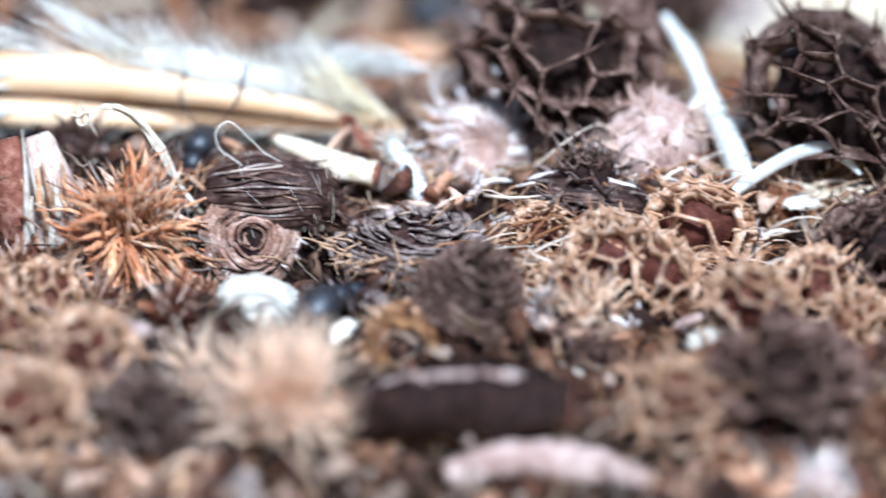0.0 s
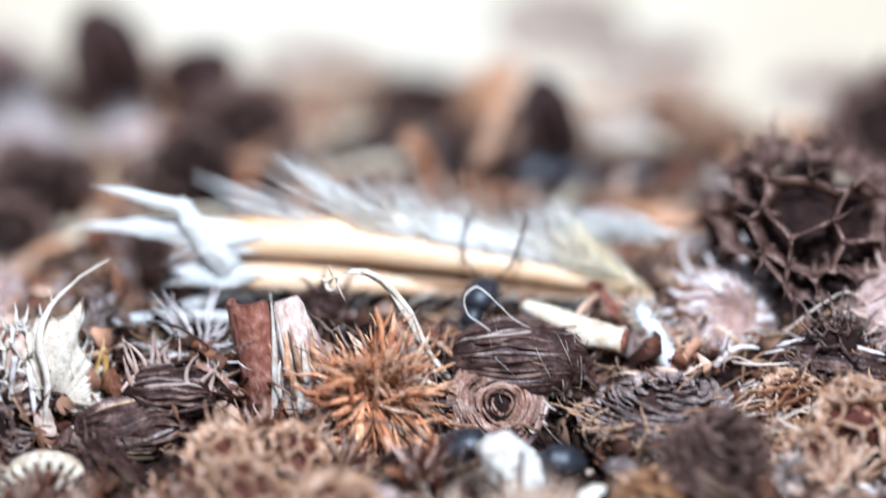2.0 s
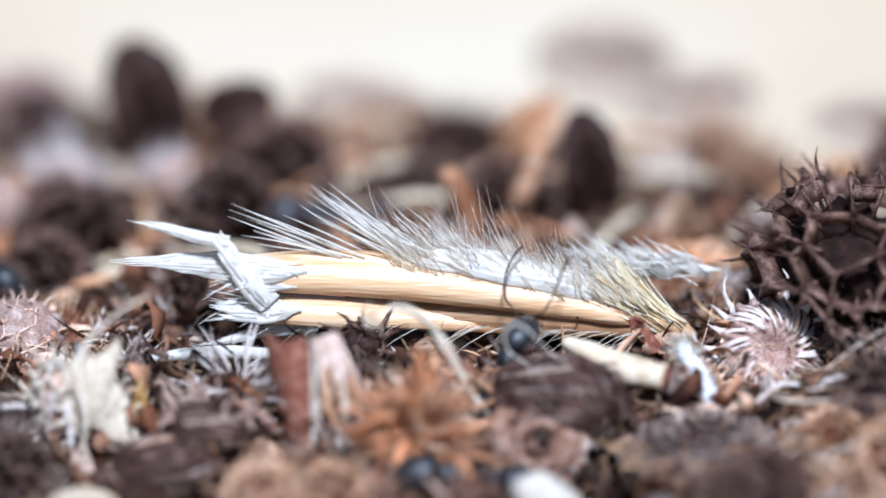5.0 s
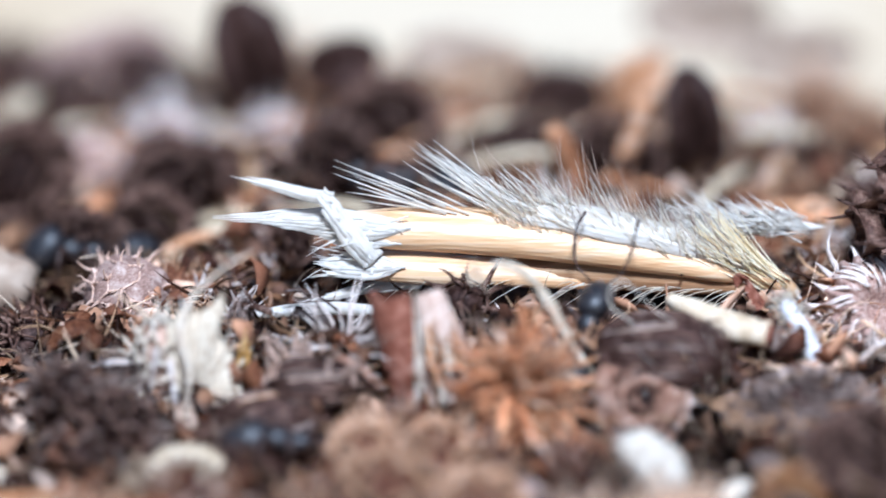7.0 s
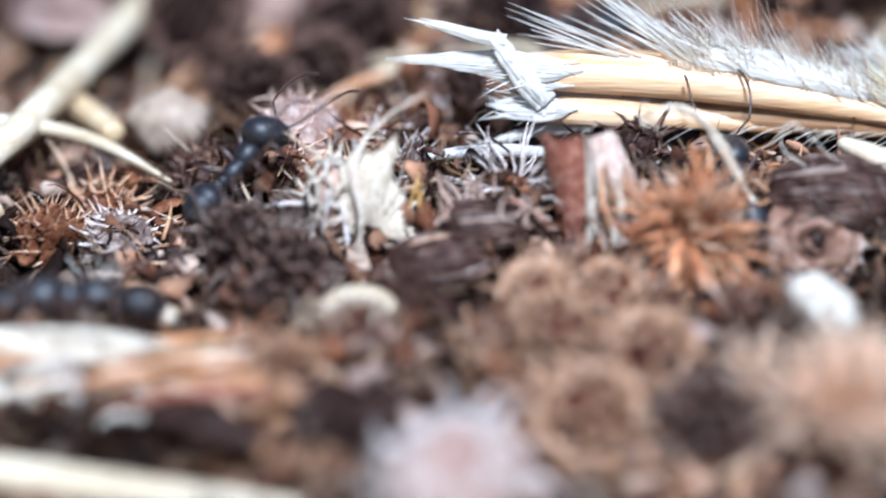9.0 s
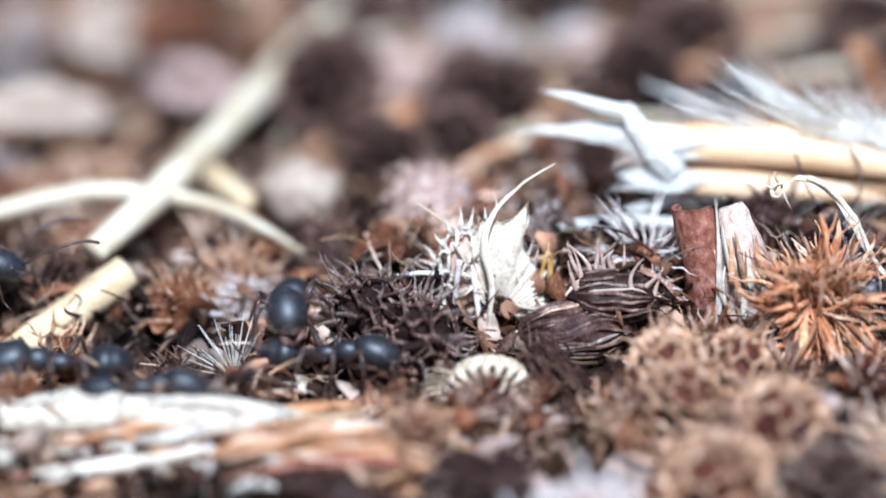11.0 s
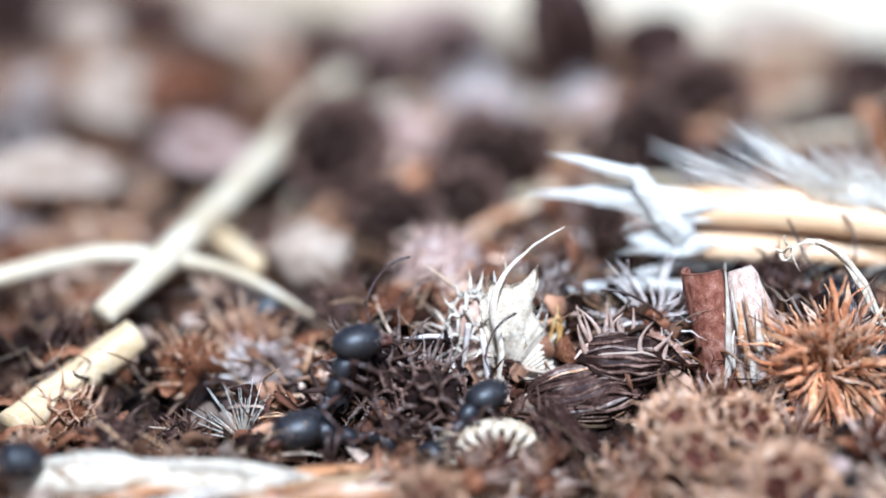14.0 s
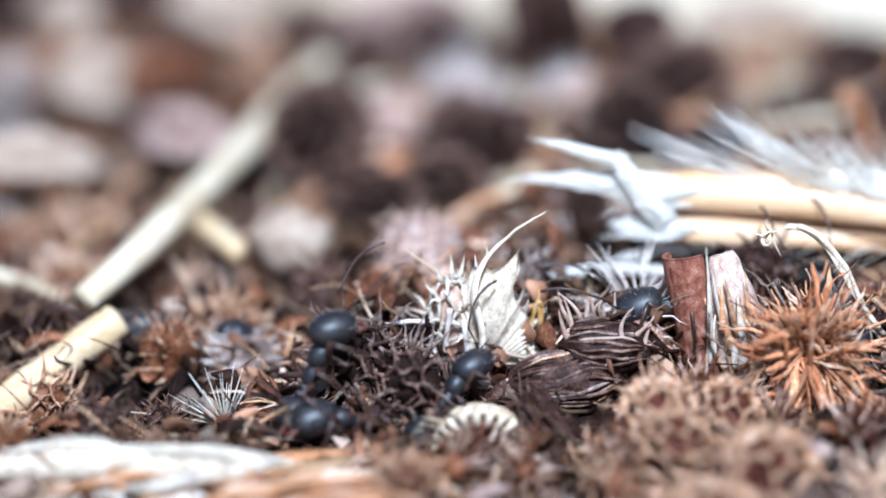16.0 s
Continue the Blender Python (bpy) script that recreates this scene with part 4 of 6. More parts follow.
    part("base_tuft", tail, GOLDHAIR, ob, "golden tuft of hairs at the base")
    awn = Shape()
    for n in range(110):
        x = rng.uniform(-4.5, 8)
        zb = 4.9 - max(0, x + 4) * 0.19
        l = (2.0 + 3.2 * rng.random() ** 0.9) * (1.0 if x < 3.5 else 0.75)
        a = radians(rng.gauss(113, 13))
        awn.tube(curve((x, rng.uniform(-0.6, 1.2), zb), (x + l * math.cos(a), rng.uniform(-1.2, 2.0), zb + l * math.sin(a)), (rng.gauss(0, 0.15), 0, 0), 5), [0.022, 0.021, 0.019, 0.015, 0.005], 3)
    part("awn_fringe", awn, HAIRDARK, ob)
    back = Shape()
    for n in range(260):
        x = rng.uniform(5.4, 11.3)
        l = rng.uniform(1.0, 2.6)
        a = radians(rng.choice((150, 168, 185)) + rng.gauss(0, 9))
        back.tube(curve((x, 2.2 + rng.gauss(0, 0.5), 3.9 + rng.gauss(0, 0.3)), (x + l * math.cos(a), 2.4 + rng.gauss(0, 0.6), 4.0 + l * math.sin(a)), (0, 0, 0), 3), [0.04, 0.035, 0.008], 3)
    back.husk([(4, 2.3, 3.4), (7, 2.3, 3.7), (10, 2.4, 3.8), (12, 2.4, 3.75)], [0.7, 0.9, 0.7, 0.1], 0.7, 110, 7, 0.06, 40, 3, 0.03, 0.02)
    part("feathered_floret", back, WHITE, ob, "white feathery floret tip")
    lowhair = Shape()
    for n in range(44):
        x = rng.uniform(-12, 9)
        l = rng.uniform(1.5, 3.5)
        zb = 2.4 - (x + 13) * 0.05
        lowhair.tube(curve((x, -0.6, zb), (x - l * 0.8, -0.6 - rng.uniform(0, 1), max(0.3, zb - l * rng.uniform(0.1, 0.6))), (0, 0, 0.2), 4), [0.036, 0.032, 0.024, 0.008], 3)
    part("lower_down", lowhair, HAIR, ob)
    return ob


grass_spikelet()


# ---- pale pieces round the spikelet ----
def rod(name, pts, radii, material, label, category, n=9, group="", cut=None, hairs=None, rough=0.12, edge=None):
    """A stem along points; cut gives the material of its sawn or broken end."""
    ob = thing(name, at(*pts[0]), label, category, group)
    o = Vector(pts[0])
    loc, radii = smooth_line([Vector(p) - o for p in pts], radii, 30)
    part("stem", Shape().tube(loc, radii, n + 3, 1.0, rough, o.x), material, ob)
    if cut:
        d = (loc[-1] - loc[-2]).normalized()
        r = radii[-1] if isinstance(radii, (list, tuple)) else radii
        part("broken_end", Shape().tube([loc[-1] - d * 0.05, loc[-1] + d * 0.12, loc[-1] + d * 0.16], [r * 0.92, r * 0.8, r * 0.3], n), cut, ob)
    if edge:
        for k in range(9):
            a = rng.randrange(0, 20)
            b = rng.randrange(a + 6, 30)
            q = rng.uniform(-0.5, 0.3)
            row = [loc[i] + Vector((0, q - 0.35, radii[i] * (0.93 - 0.25 * q * q) + 0.08 * rng.gauss(0, 1))) for i in range(a, b)]
            part("frayed_edge", Shape().strip(row, [0.06] + [rng.uniform(0.06, 0.24) for _ in row[2:]] + [0.03], (0, 1, 0.4), 0.1), edge, ob, "pale frayed edge")
    if hairs:
        s = Shape()
        for _ in range(hairs):
            k = rng.random() * (len(loc) - 1.001)
            p = loc[int(k)].lerp(loc[int(k) + 1], k % 1)
            d = Vector([rng.gauss(0, 1) for _ in range(3)]).normalized()
            s.tube([p, p + d * rng.uniform(0.5, 0.9), p + d * rng.uniform(0.9, 1.2) + Vector((0, 0, 0.15))], [0.03, 0.025, 0.006], 3)
        part("felt_hairs", s, HAIR, ob)
    return ob


rod("felted_stick", [(12.58, -6.83, -1.87), (11.59, -5.4, -0.58), (10.65, -4.7, 0.99), (9.88, -4.1, 2.07)], [0.5, 0.5, 0.47, 0.36], FUZZ, "whitish-grey felted stick leaning on the litter", "stick", hairs=420)
rod("broken_twig", [(4.11, -3.5, 1.97), (5.74, -4.6, 1.56), (7.3, -5.4, 1.16), (9.12, -6, 1.01)], [0.4, 0.62, 0.74, 0.7], CREAM, "cream broken twig with a brown cut end", "twig", cut=BARK, rough=0.3)
bract = Shape().husk([(8.61, -2.29, 1.16), (8.04, -2.29, 2.07), (7.46, -2.29, 2.84)], [1.3, 1.2, 0.5], 0.6, 95, 3, 0.12, 90, 3)
solid("brown_bract", bract, BARK, Matrix(), "curled brown bract at the spikelet's base", "bract")
rod("pale_splinter", [(-10.42, -1.95, 0.73), (-13, -1.95, 0.88), (-15.29, -2.08, 0.77), (-16.86, -2.21, 0.61)], [0.3, 0.32, 0.3, 0.2], WHITE, "bleached splinter poking from the litter", "splinter")

rib = Shape()
line, wide = smooth_line([(0.75, -7.1, -1.6), (-0.35, -6.94, -0.1), (-1.3, -6.69, 1.6), (-2.05, -6.44, 2.95), (-2.85, -6.3, 4.0), (-3.8, -6.19, 4.72), (-4.75, -6.19, 4.86), (-5.6, -6.19, 4.45), (-6.0, -6.3, 4.1), (-5.7, -6.5, 3.95), (-5.45, -6.5, 4.3)], [0.34, 0.4, 0.36, 0.48, 0.42, 0.36, 0.32, 0.28, 0.2, 0.14, 0.05], 60)
for a, b, off, part_wide in ((0, 60, 0.0, 1.0), (4, 34, 0.16, 0.5), (26, 44, -0.13, 0.45)):
    row = [line[i] + Vector((off * (1 + 0.5 * math.sin(i * 0.5)), 0.1 * math.sin(i * 0.33 + off * 9) - abs(off), 0.07 * noise.noise(Vector((i * 0.35, off * 5, 3))))) for i in range(a, b)]
    rib.strip(row, [max(0.03, wide[i] * part_wide * (1 + 0.45 * noise.noise(Vector((i * 0.3, off * 7, 9))))) for i in range(a, b)], (1, 0.5, 0.4), 0.05)
for px_, pz_, qx, qz in ((-5.5, 4.5, -5.0, 3.2), (-5.7, 4.6, -5.75, 5.2), (-5.9, 4.2, -6.3, 4.35)):
    rib.tube(curve((px_, -6.2, pz_), (qx, -6.3, qz), (-0.15, 0, 0.15), 6), [0.07, 0.06, 0.06, 0.05, 0.04, 0.01], 4)
solid("dry_ribbon", rib, PAPER, Matrix(), "curled white ribbon of dry stem skin", "plant shred")
line, wide = smooth_line([(4.02, -6.69, 0.06), (2.74, -6.44, 1.3), (1.75, -6.19, 2.05), (1.2, -6.19, 2.5), (0.98, -6.19, 3.3), (1.3, -6.19, 3.85), (1.75, -6.19, 3.95), (2.45, -6.19, 3.36), (3.45, -6.19, 2.3), (4.44, -6.32, 1.8)], [0.05, 0.06, 0.08, 0.09, 0.08, 0.09, 0.08, 0.06, 0.05, 0.02], 50)
solid("hair_loop", Shape().tube([p + Vector((0.05 * noise.noise(Vector((i * 0.4, 0, 0))), 0, 0.05 * noise.noise(Vector((i * 0.4, 3, 0))))) for i, p in enumerate(line)], wide, 5, 0.5), HAIR, Matrix(), "thin pale hair bent into a loop", "plant hair")
whisk = Shape()
for _ in range(26):
    hx = rng.uniform(-1.5, 3.8)
    whisk.tube(curve((Vector((3.31, -6.94, -0.76)) + Vector((hx, rng.gauss(0, 1), -0.6))), (Vector((3.31, -6.94, -0.76)) + Vector((hx + rng.gauss(-0.6, 0.7), rng.gauss(0, 1), rng.uniform(1.2, 3.2)))), (0.1, 0, 0), 4), [0.035, 0.03, 0.02, 0.006], 3)
solid("white_hairs", whisk, HAIR, Matrix(), "fine white hairs standing on the litter", "plant hair", kind="stuff")


# ---- rusty bristle head, bark chip and spiny white chip ----
def bristle_head(m, n, l, label, spread=1.0, up=0.0, thick=0.16, category="flower head", material=None, seed=3, flat=0.45):
    ob = thing("bristle_head", m, label, category)
    loc = random.Random(seed)
    kinds = []
    for k in range(8):
        ll, b, c = l * loc.uniform(0.55, 1.15), loc.uniform(-0.35, 0.4), loc.uniform(1.5, 4)
        pts = [(b * ll * q * q, loc.gauss(0, 0.02) * ll + 0.05 * ll * math.sin(c * q * 2 + k), ll * q) for q in (0, 0.2, 0.4, 0.6, 0.8, 1.0)]
        w = thick * loc.uniform(0.6, 1.3)
        kinds.append(Shape().tube(pts, [w * 0.8, w, w * 0.95, w * 0.75, w * 0.45, w * 0.08], 5, flat).mesh("bristle", material if material in (FLUFF, PALENET) else (BROWN, BROWNNET, THORN, REDDARK)[k % 4] if k != 1 else BROWN))
    part("head_base", Shape().ball((0, 0, 0), (l * 0.3, l * 0.3, l * 0.26), 7, 10, None, 0.4, seed), material if material == FLUFF else BROWN, ob)
    bunch = [Vector((loc.gauss(0, 1) * spread, loc.gauss(0, 1) * spread, loc.gauss(0.3, 0.9))).normalized() for _ in range(11)]
    for k in range(n):
        d = (bunch[loc.randrange(11)] + Vector((0, 0, up)) + Vector([loc.gauss(0, 0.26) for _ in range(3)])).normalized()
        part("bristle", kinds[k % 8], None, ob, m=Matrix.Translation((d * l * loc.uniform(0.05, 0.3) + Vector([loc.gauss(0, 0.08) for _ in range(3)]) * l) * MM) @ aim(d, loc.uniform(0, 6.28)))
    return ob


def strap_head(m, l, label, seed=3):
    """A dry flower head: broad scorched straps in bundles that part and fray towards their ends."""
    ob = thing("bristle_head", m, label, "flower head")
    loc = random.Random(seed)
    part("head_base", Shape().ball((0, 0.8, 0), (l * 0.28, l * 0.25, l * 0.26), 9, 12, None, 0.4, seed), BROWN, ob)
    ways = [(98, 0.72), (120, 0.8), (142, 0.78), (165, 0.7), (195, 0.6), (235, 0.75), (258, 0.9), (276, 1.0), (290, 1.1), (304, 1.1), (318, 1.05), (336, 0.9), (5, 0.7), (40, 0.7), (70, 0.7)]
    for w, (deg, far) in enumerate(ways):
        for k in range(30):
            a = radians(deg + loc.gauss(0, 8))
            out = loc.uniform(-0.55, 0.5) if k % 3 else loc.uniform(-1.0, -0.4)
            d = Vector((math.cos(a), out, math.sin(a))).normalized()
            ll = l * far * loc.uniform(0.55, 1.08)
            bend = Vector((loc.gauss(0, 0.05), loc.gauss(-0.05, 0.08), loc.gauss(0.02, 0.05))) * ll
            start = d * l * loc.uniform(-0.12, 0.3) + Vector((loc.gauss(0, 0.6), loc.gauss(0, 0.4), loc.gauss(0.2, 0.7)))
            row = curve(start, d * ll + start * 0.6, bend, 8)
            row = [p + Vector((0.05 * math.sin(i * 1.9 + k), 0, 0.05 * math.sin(i * 1.5 + w))) for i, p in enumerate(row)]
            q = loc.uniform(0.09, 0.28) * (1.0 if k % 5 else 1.7)
            side = d.cross(Vector((loc.gauss(0, 0.5), 1, loc.gauss(0, 0.5))))
            part("strap", Shape().strip(row, [q * 0.5, q * 0.8, q, q * loc.uniform(0.8, 1.1), q * 0.9, q * 0.7, q * 0.4, 0.03], side, loc.uniform(0.06, 0.14)), ORANGE if loc.random() < 0.66 else (BROWNNET if k % 2 else WOOD), ob)
    fray = Shape()
    for _ in range(150):
        a = loc.uniform(0, 6.283)
        d = Vector((math.cos(a), loc.uniform(-0.9, 0.4), math.sin(a))).normalized()
        p = d * l * loc.uniform(0.3, 0.85)
        fray.tube(curve(p, p + (d + Vector([loc.gauss(0, 0.5) for _ in range(3)])) * loc.uniform(0.6, 1.6), Vector([loc.gauss(0, 0.15) for _ in range(3)]), 4), [0.035, 0.035, 0.03, 0.008], 3)
    tagged(part("fibre_fringe", fray, HAIRDARK, ob), kind="stuff")
    return ob


strap_head(at(-3.4, -8.6, -1.3), 5.3, "rust-orange dry flower head of broad scorched straps")
bristle_head(at(-1.25, -14.3, -4.05), 90, 2.6, "pale tan tuft of dry bristles", material=BROWNNET, thick=0.13, seed=5, category="plant tuft")
bristle_head(at(-12.39, -5.21, -0.04), 90, 3.0, "tan nest of fine curved bristles", material=PALENET, thick=0.09, seed=6, category="plant tuft")

for tx, ty, tz, tl, tn in ((-7.44, -17.74, -5.41, 3.0, 110), (-13.11, -15.89, -4.64, 2.6, 90), (0.45, -18.23, -5.66, 2.8, 100), (-17.91, -16.11, -4.85, 2.4, 80), (19.71, -14.12, -4.12, 2.4, 80), (25.63, -21.73, -7.71, 3.0, 90), (-5.22, -12.47, -3.84, 2.4, 80)):
    bristle_head(at(tx, ty, tz), tn, tl, "soft tan tuft of dry plant fluff", up=0.3, material=FLUFF if tx > -1 else BROWNNET, thick=0.1, seed=int(tx * 7 + 900), category="plant tuft")

bristle_head(at(-9.34, -11.72, -2.91), 110, 3.2, "pinkish-brown tuft of dry bristles in front of the bark", material=THORN, thick=0.12, seed=12, category="plant tuft")
rest(comb, -10.88, -13.27, -3.08, 20, 30, 10, 0.9, "brown netted burr in front of the bark chip")
rest(comb, -7.49, -12.36, -3.12, 60, 0, 70, 0.75, "small brown netted burr under rusty bristles")
bristle_head(at(-21.42, -16.43, -4.43), 60, 2.8, "brown tuft of dry bristles before the cream seed", material=BROWNNET, thick=0.11, seed=14, category="plant tuft")
chip = thing("bark_chip", at(-8.75, -6.7, -2.3, 0, 0, 0), "curved chip of red bark with pale speckled wood inside", "bark chip")
part("bark", Shape().husk([(-0.1, 0.1, -0.8), (-0.35, 0.0, 0.9), (-0.62, 0.0, 2.8), (-0.95, 0.1, 4.6), (-1.15, 0.2, 5.75)], [2.3, 2.4, 2.5, 2.6, 2.55], 0.9, 88, 9, 0.3, -40, 2, 0.02, 0.012), BARK, chip)
part("split_wood", Shape().husk([(1.9, 0.3, -0.9), (1.7, 0.2, 1.2), (1.3, 0.15, 3.2), (0.85, 0.2, 5.0), (0.65, 0.3, 5.75)], [3.3, 3.0, 2.4, 1.7, 1.3], 0.6, 80, 15, 0.4, 18, 4, 0.03, 0.02), SPECKLED, chip, "pale speckled split wood")
for n in range(16):
    k = n / 15
    h = rng.uniform(1.6, 3.6)
    x0, z0 = 0.0 + 2.9 * rng.random() * (1 - 0.2 * k), rng.uniform(-0.8, 2.4)
    w = rng.uniform(0.15, 0.4)
    part("sliver", Shape().strip(curve((x0, -1.1 + rng.gauss(0, 0.12), z0), (x0 - 0.16 * h + rng.gauss(0, 0.25), -0.8 + rng.gauss(0, 0.2), z0 + h), (rng.gauss(0, 0.15), -0.1, 0), 7), [w * 0.4, w, w * 1.1, w * 0.9, w * 0.7, w * 0.4, 0.03], (1, rng.gauss(0, 0.4), 0.1), 0.08), (WOOD, IVORY, BROWNNET)[n % 3], chip)
part("pale_splinter", Shape().strip(curve((0.05, -1.25, -0.5), (-0.1, -1.2, 6.6), (0.15, -0.15, 0), 10), [0.2, 0.3, 0.34, 0.3, 0.34, 0.26, 0.22, 0.14, 0.08, 0.03], (1, 0.3, 0), 0.08), IVORY, chip, "upright ivory splinter")


def fan_shell(rim, depth, ribs, thick, steps=72, rings=16, seed=1):
    """A hollow shell spread like a fan: rim gives its reach by angle; fine ribs run outwards."""
    s = Shape()
    lo, hi = rim[0][0], rim[-1][0]
    for lay in (0, 1):
        for i in range(steps + 1):
            deg = lo + (hi - lo) * i / steps
            far = float(np.interp(deg, [q[0] for q in rim], [q[1] for q in rim]))
            far *= 1 + 0.05 * noise.noise(Vector((i * 0.9, seed, 0)))
            for k in range(rings + 1):
                q = 0.06 + 0.94 * k / rings
                a = radians(deg + 5 * q * math.sin(deg * 0.09) - 4 * max(0.0, q - 0.75) * 4 * (far > 4.6))
                bow = depth * (math.sin(math.pi * min(1.0, q * 0.9)) ** 1.0) + 0.12 * math.sin(radians(deg) * ribs + 3 * q) * q + 0.16 * noise.noise(Vector((math.cos(a) * far * q * 0.8, math.sin(a) * far * q * 0.8, seed)))
                s.v.append(Vector((far * q * math.cos(a), bow + lay * thick, far * q * math.sin(a))))
    n, base = rings + 1, (steps + 1) * (rings + 1)
    for i in range(steps):
        for k in range(rings):
            a = i * n + k
            s.f.append((a, a + 1, a + n + 1, a + n))
            s.f.append((base + a, base + a + n, base + a + n + 1, base + a + 1))
        for k in (0, rings):
            a = i * n + k
            s.f.append((a, a + n, base + a + n, base + a))
    for i in (0, steps):
        for k in range(rings):
            a = i * n + k
            s.f.append((a, a + 1, base + a + 1, base + a))
    return s


husk = thing("papery_husk", at(-19.95, -6.5, -2.55), "white papery husk torn to points beside its ivory lattice", "seed husk")
part("papery_shell", fan_shell([(-28, 2.2), (-6, 2.75), (9, 2.85), (22, 2.7), (37, 3.05), (48, 3.0), (60, 3.4), (70, 3.9), (73, 4.8), (76.5, 6.3), (80, 5.5), (85, 5.1), (93, 5.2), (100, 5.3), (106, 4.7), (118, 3.6), (132, 2.4)], -0.8, 46, 0.06), PAPER, husk, "white papery shell with fine ribs")
for n, (deg, r0, l, turn) in enumerate(((55, 3.2, 1.0, 20), (40, 2.9, 1.2, 10), (28, 2.7, 0.9, 25), (14, 2.75, 1.0, 10), (0, 2.7, 0.8, 20), (64, 3.4, 0.9, 5), (98, 4.9, 0.8, -10), (110, 4.1, 0.9, 15))):
    a, b = radians(deg), radians(deg + turn)
    p = Vector((r0 * math.cos(a), 0.3, r0 * math.sin(a)))
    part("rim_thorn", Shape().tube(curve(p - Vector((math.cos(a), 0, math.sin(a))) * 0.3, p + Vector((l * math.cos(b), rng.gauss(-0.1, 0.2), l * math.sin(b))), (0.05, 0, -0.08), 6), [0.26, 0.2, 0.15, 0.1, 0.06, 0.015], 7, 0.6), (WHITE, IVORY)[n % 2], husk)
pairs, nodes = dual_net(1.0, 2, 0.2, 29)
net = Shape()
spot = lambda d, k=1.0: Vector((-1.75 + 1.45 * k * d.x, 0.35 + 1.15 * k * d.y, 1.9 + 2.65 * k * d.z))  # noqa: E731
for a, b in pairs:
    if a.y < 0.45 and rng.random() < 0.9:
        q = rng.uniform(0.06, 0.13)
        net.tube([spot(a), spot((a + b).normalized(), 0.96), spot(b)], [q * 1.4, q, q * 1.4], 5)
part("lattice", net, IVORY, husk, "ivory lattice of struts")
part("core", Shape().ball((-1.75, 0.4, 1.8), (1.1, 0.85, 2.2), 12, 16, None, 0.4, 4, 2.0), THORN, husk, "pinkish inner skin")
for d in nodes:
    if d.y < 0.35 and rng.random() < 0.55:
        p = spot(d)
        part("spine", spine_mesh("spine", rng.uniform(0.5, 1.1), 0.09, rng.gauss(0, 0.5), IVORY, rng.randrange(999)), None, husk, m=Matrix.Translation(p * MM) @ aim((d.x + rng.gauss(0, 0.3), d.y, d.z + 0.2), rng.uniform(0, 6)))
for pts, q in (([(-2.6, -0.5, 2.3), (-4.0, -0.5, 2.35), (-5.5, -0.4, 2.05)], 0.12), ([(-2.2, -0.7, 0.1), (-3.3, -0.8, -0.6), (-4.6, -0.9, -1.5)], 0.15), ([(-1.9, -0.8, 3.2), (-2.1, -0.9, 1.4), (-2.3, -0.9, -0.4)], 0.13), ([(-1.2, -0.8, 2.6), (-1.0, -0.9, 1.0), (-0.8, -0.8, -0.8)], 0.14), ([(-2.6, -0.5, 0.9), (-3.4, -0.6, 0.75), (-4.2, -0.6, 0.8)], 0.1)):
    line, wide = smooth_line(pts, [q * 1.3, q, q * 0.5], 9)
    part("strut", Shape().tube(line, wide, 6, 1.0, 0.25, q * 90), PALENET, husk, "long pale strut")
for n in range(7):
    x, z = 2.4 + 0.22 * n, 2.6 - 0.3 * n
    part("amber_spine", Shape().tube(curve((x - 0.2, 0.4, z - 1.1), (x + rng.gauss(0.2, 0.5), 0.2, z + rng.uniform(0.6, 2.4)), (rng.gauss(0.1, 0.15), 0, 0.1), 6), [0.16, 0.15, 0.12, 0.11, 0.08, 0.02], 6, 0.7), (AMBER, AMBER, IVORY)[n % 3], husk, "amber spine")
line, wide = smooth_line([(-20.5, -8.0, -4.3), (-20.3, -8.0, -2.2), (-20.2, -7.9, -0.4), (-20.55, -7.7, 1.1), (-20.5, -7.4, 2.2), (-19.95, -7.0, 3.35), (-19.0, -6.7, 4.25), (-18.04, -6.5, 4.97), (-17.0, -6.4, 5.6)], [0.1, 0.16, 0.22, 0.27, 0.24, 0.17, 0.1, 0.07, 0.03], 40)
thread = Shape().tube([p + Vector((0.05 * noise.noise(Vector((i * 0.3, 1, 0))), 0, 0.04 * noise.noise(Vector((i * 0.3, 5, 0))))) for i, p in enumerate(line)], wide, 7, 0.6, 0.3, 2.0).tube(curve((-20.0, -7.0, 3.3), (-20.15, -7.0, 4.2), (0.1, 0, 0), 4), [0.07, 0.06, 0.05, 0.01], 5)
solid("pale_thread", thread, IVORY, Matrix(), "twisted pale fibre rising from the white husk", "plant fibre")


# ---- pebbles, straws and sticks ----
def pebble(m, r, material, label, seed, category="pebble"):
    return solid("pebble", Shape().ball((0, 0, 0), r, 14, 20, None, 0.3, seed, 1.2), material, m, label, category, "pebbles")


white_seed = pebble(at(3.43, -12.92, -3.52, 10, 24, 20), (2.4, 1.6, 1.55), STONE, "smooth white pebble-like seed", 4, "seed")
pebble(at(-30.42, 4.46, -0.13), (2.1, 1.8, 1.7), BEIGE, "rounded beige pebble behind the ants", 9)
pebble(at(-29.98, -11.18, -5.17, 0, 35, 20), (1.5, 0.8, 0.8), PAPER, "small white seed fragment", 12, "seed")
pebble(at(-1.26, -5.31, -0.46, 0, 0, 0), (0.9, 0.7, 0.8), STONE, "small white seed crumb", 15, "seed")
pebble(at(26.75, -15.56, -4.77, 0, 10, 0), (2.0, 1.1, 0.8), STONE, "white seed in front of a netted burr", 18, "seed")

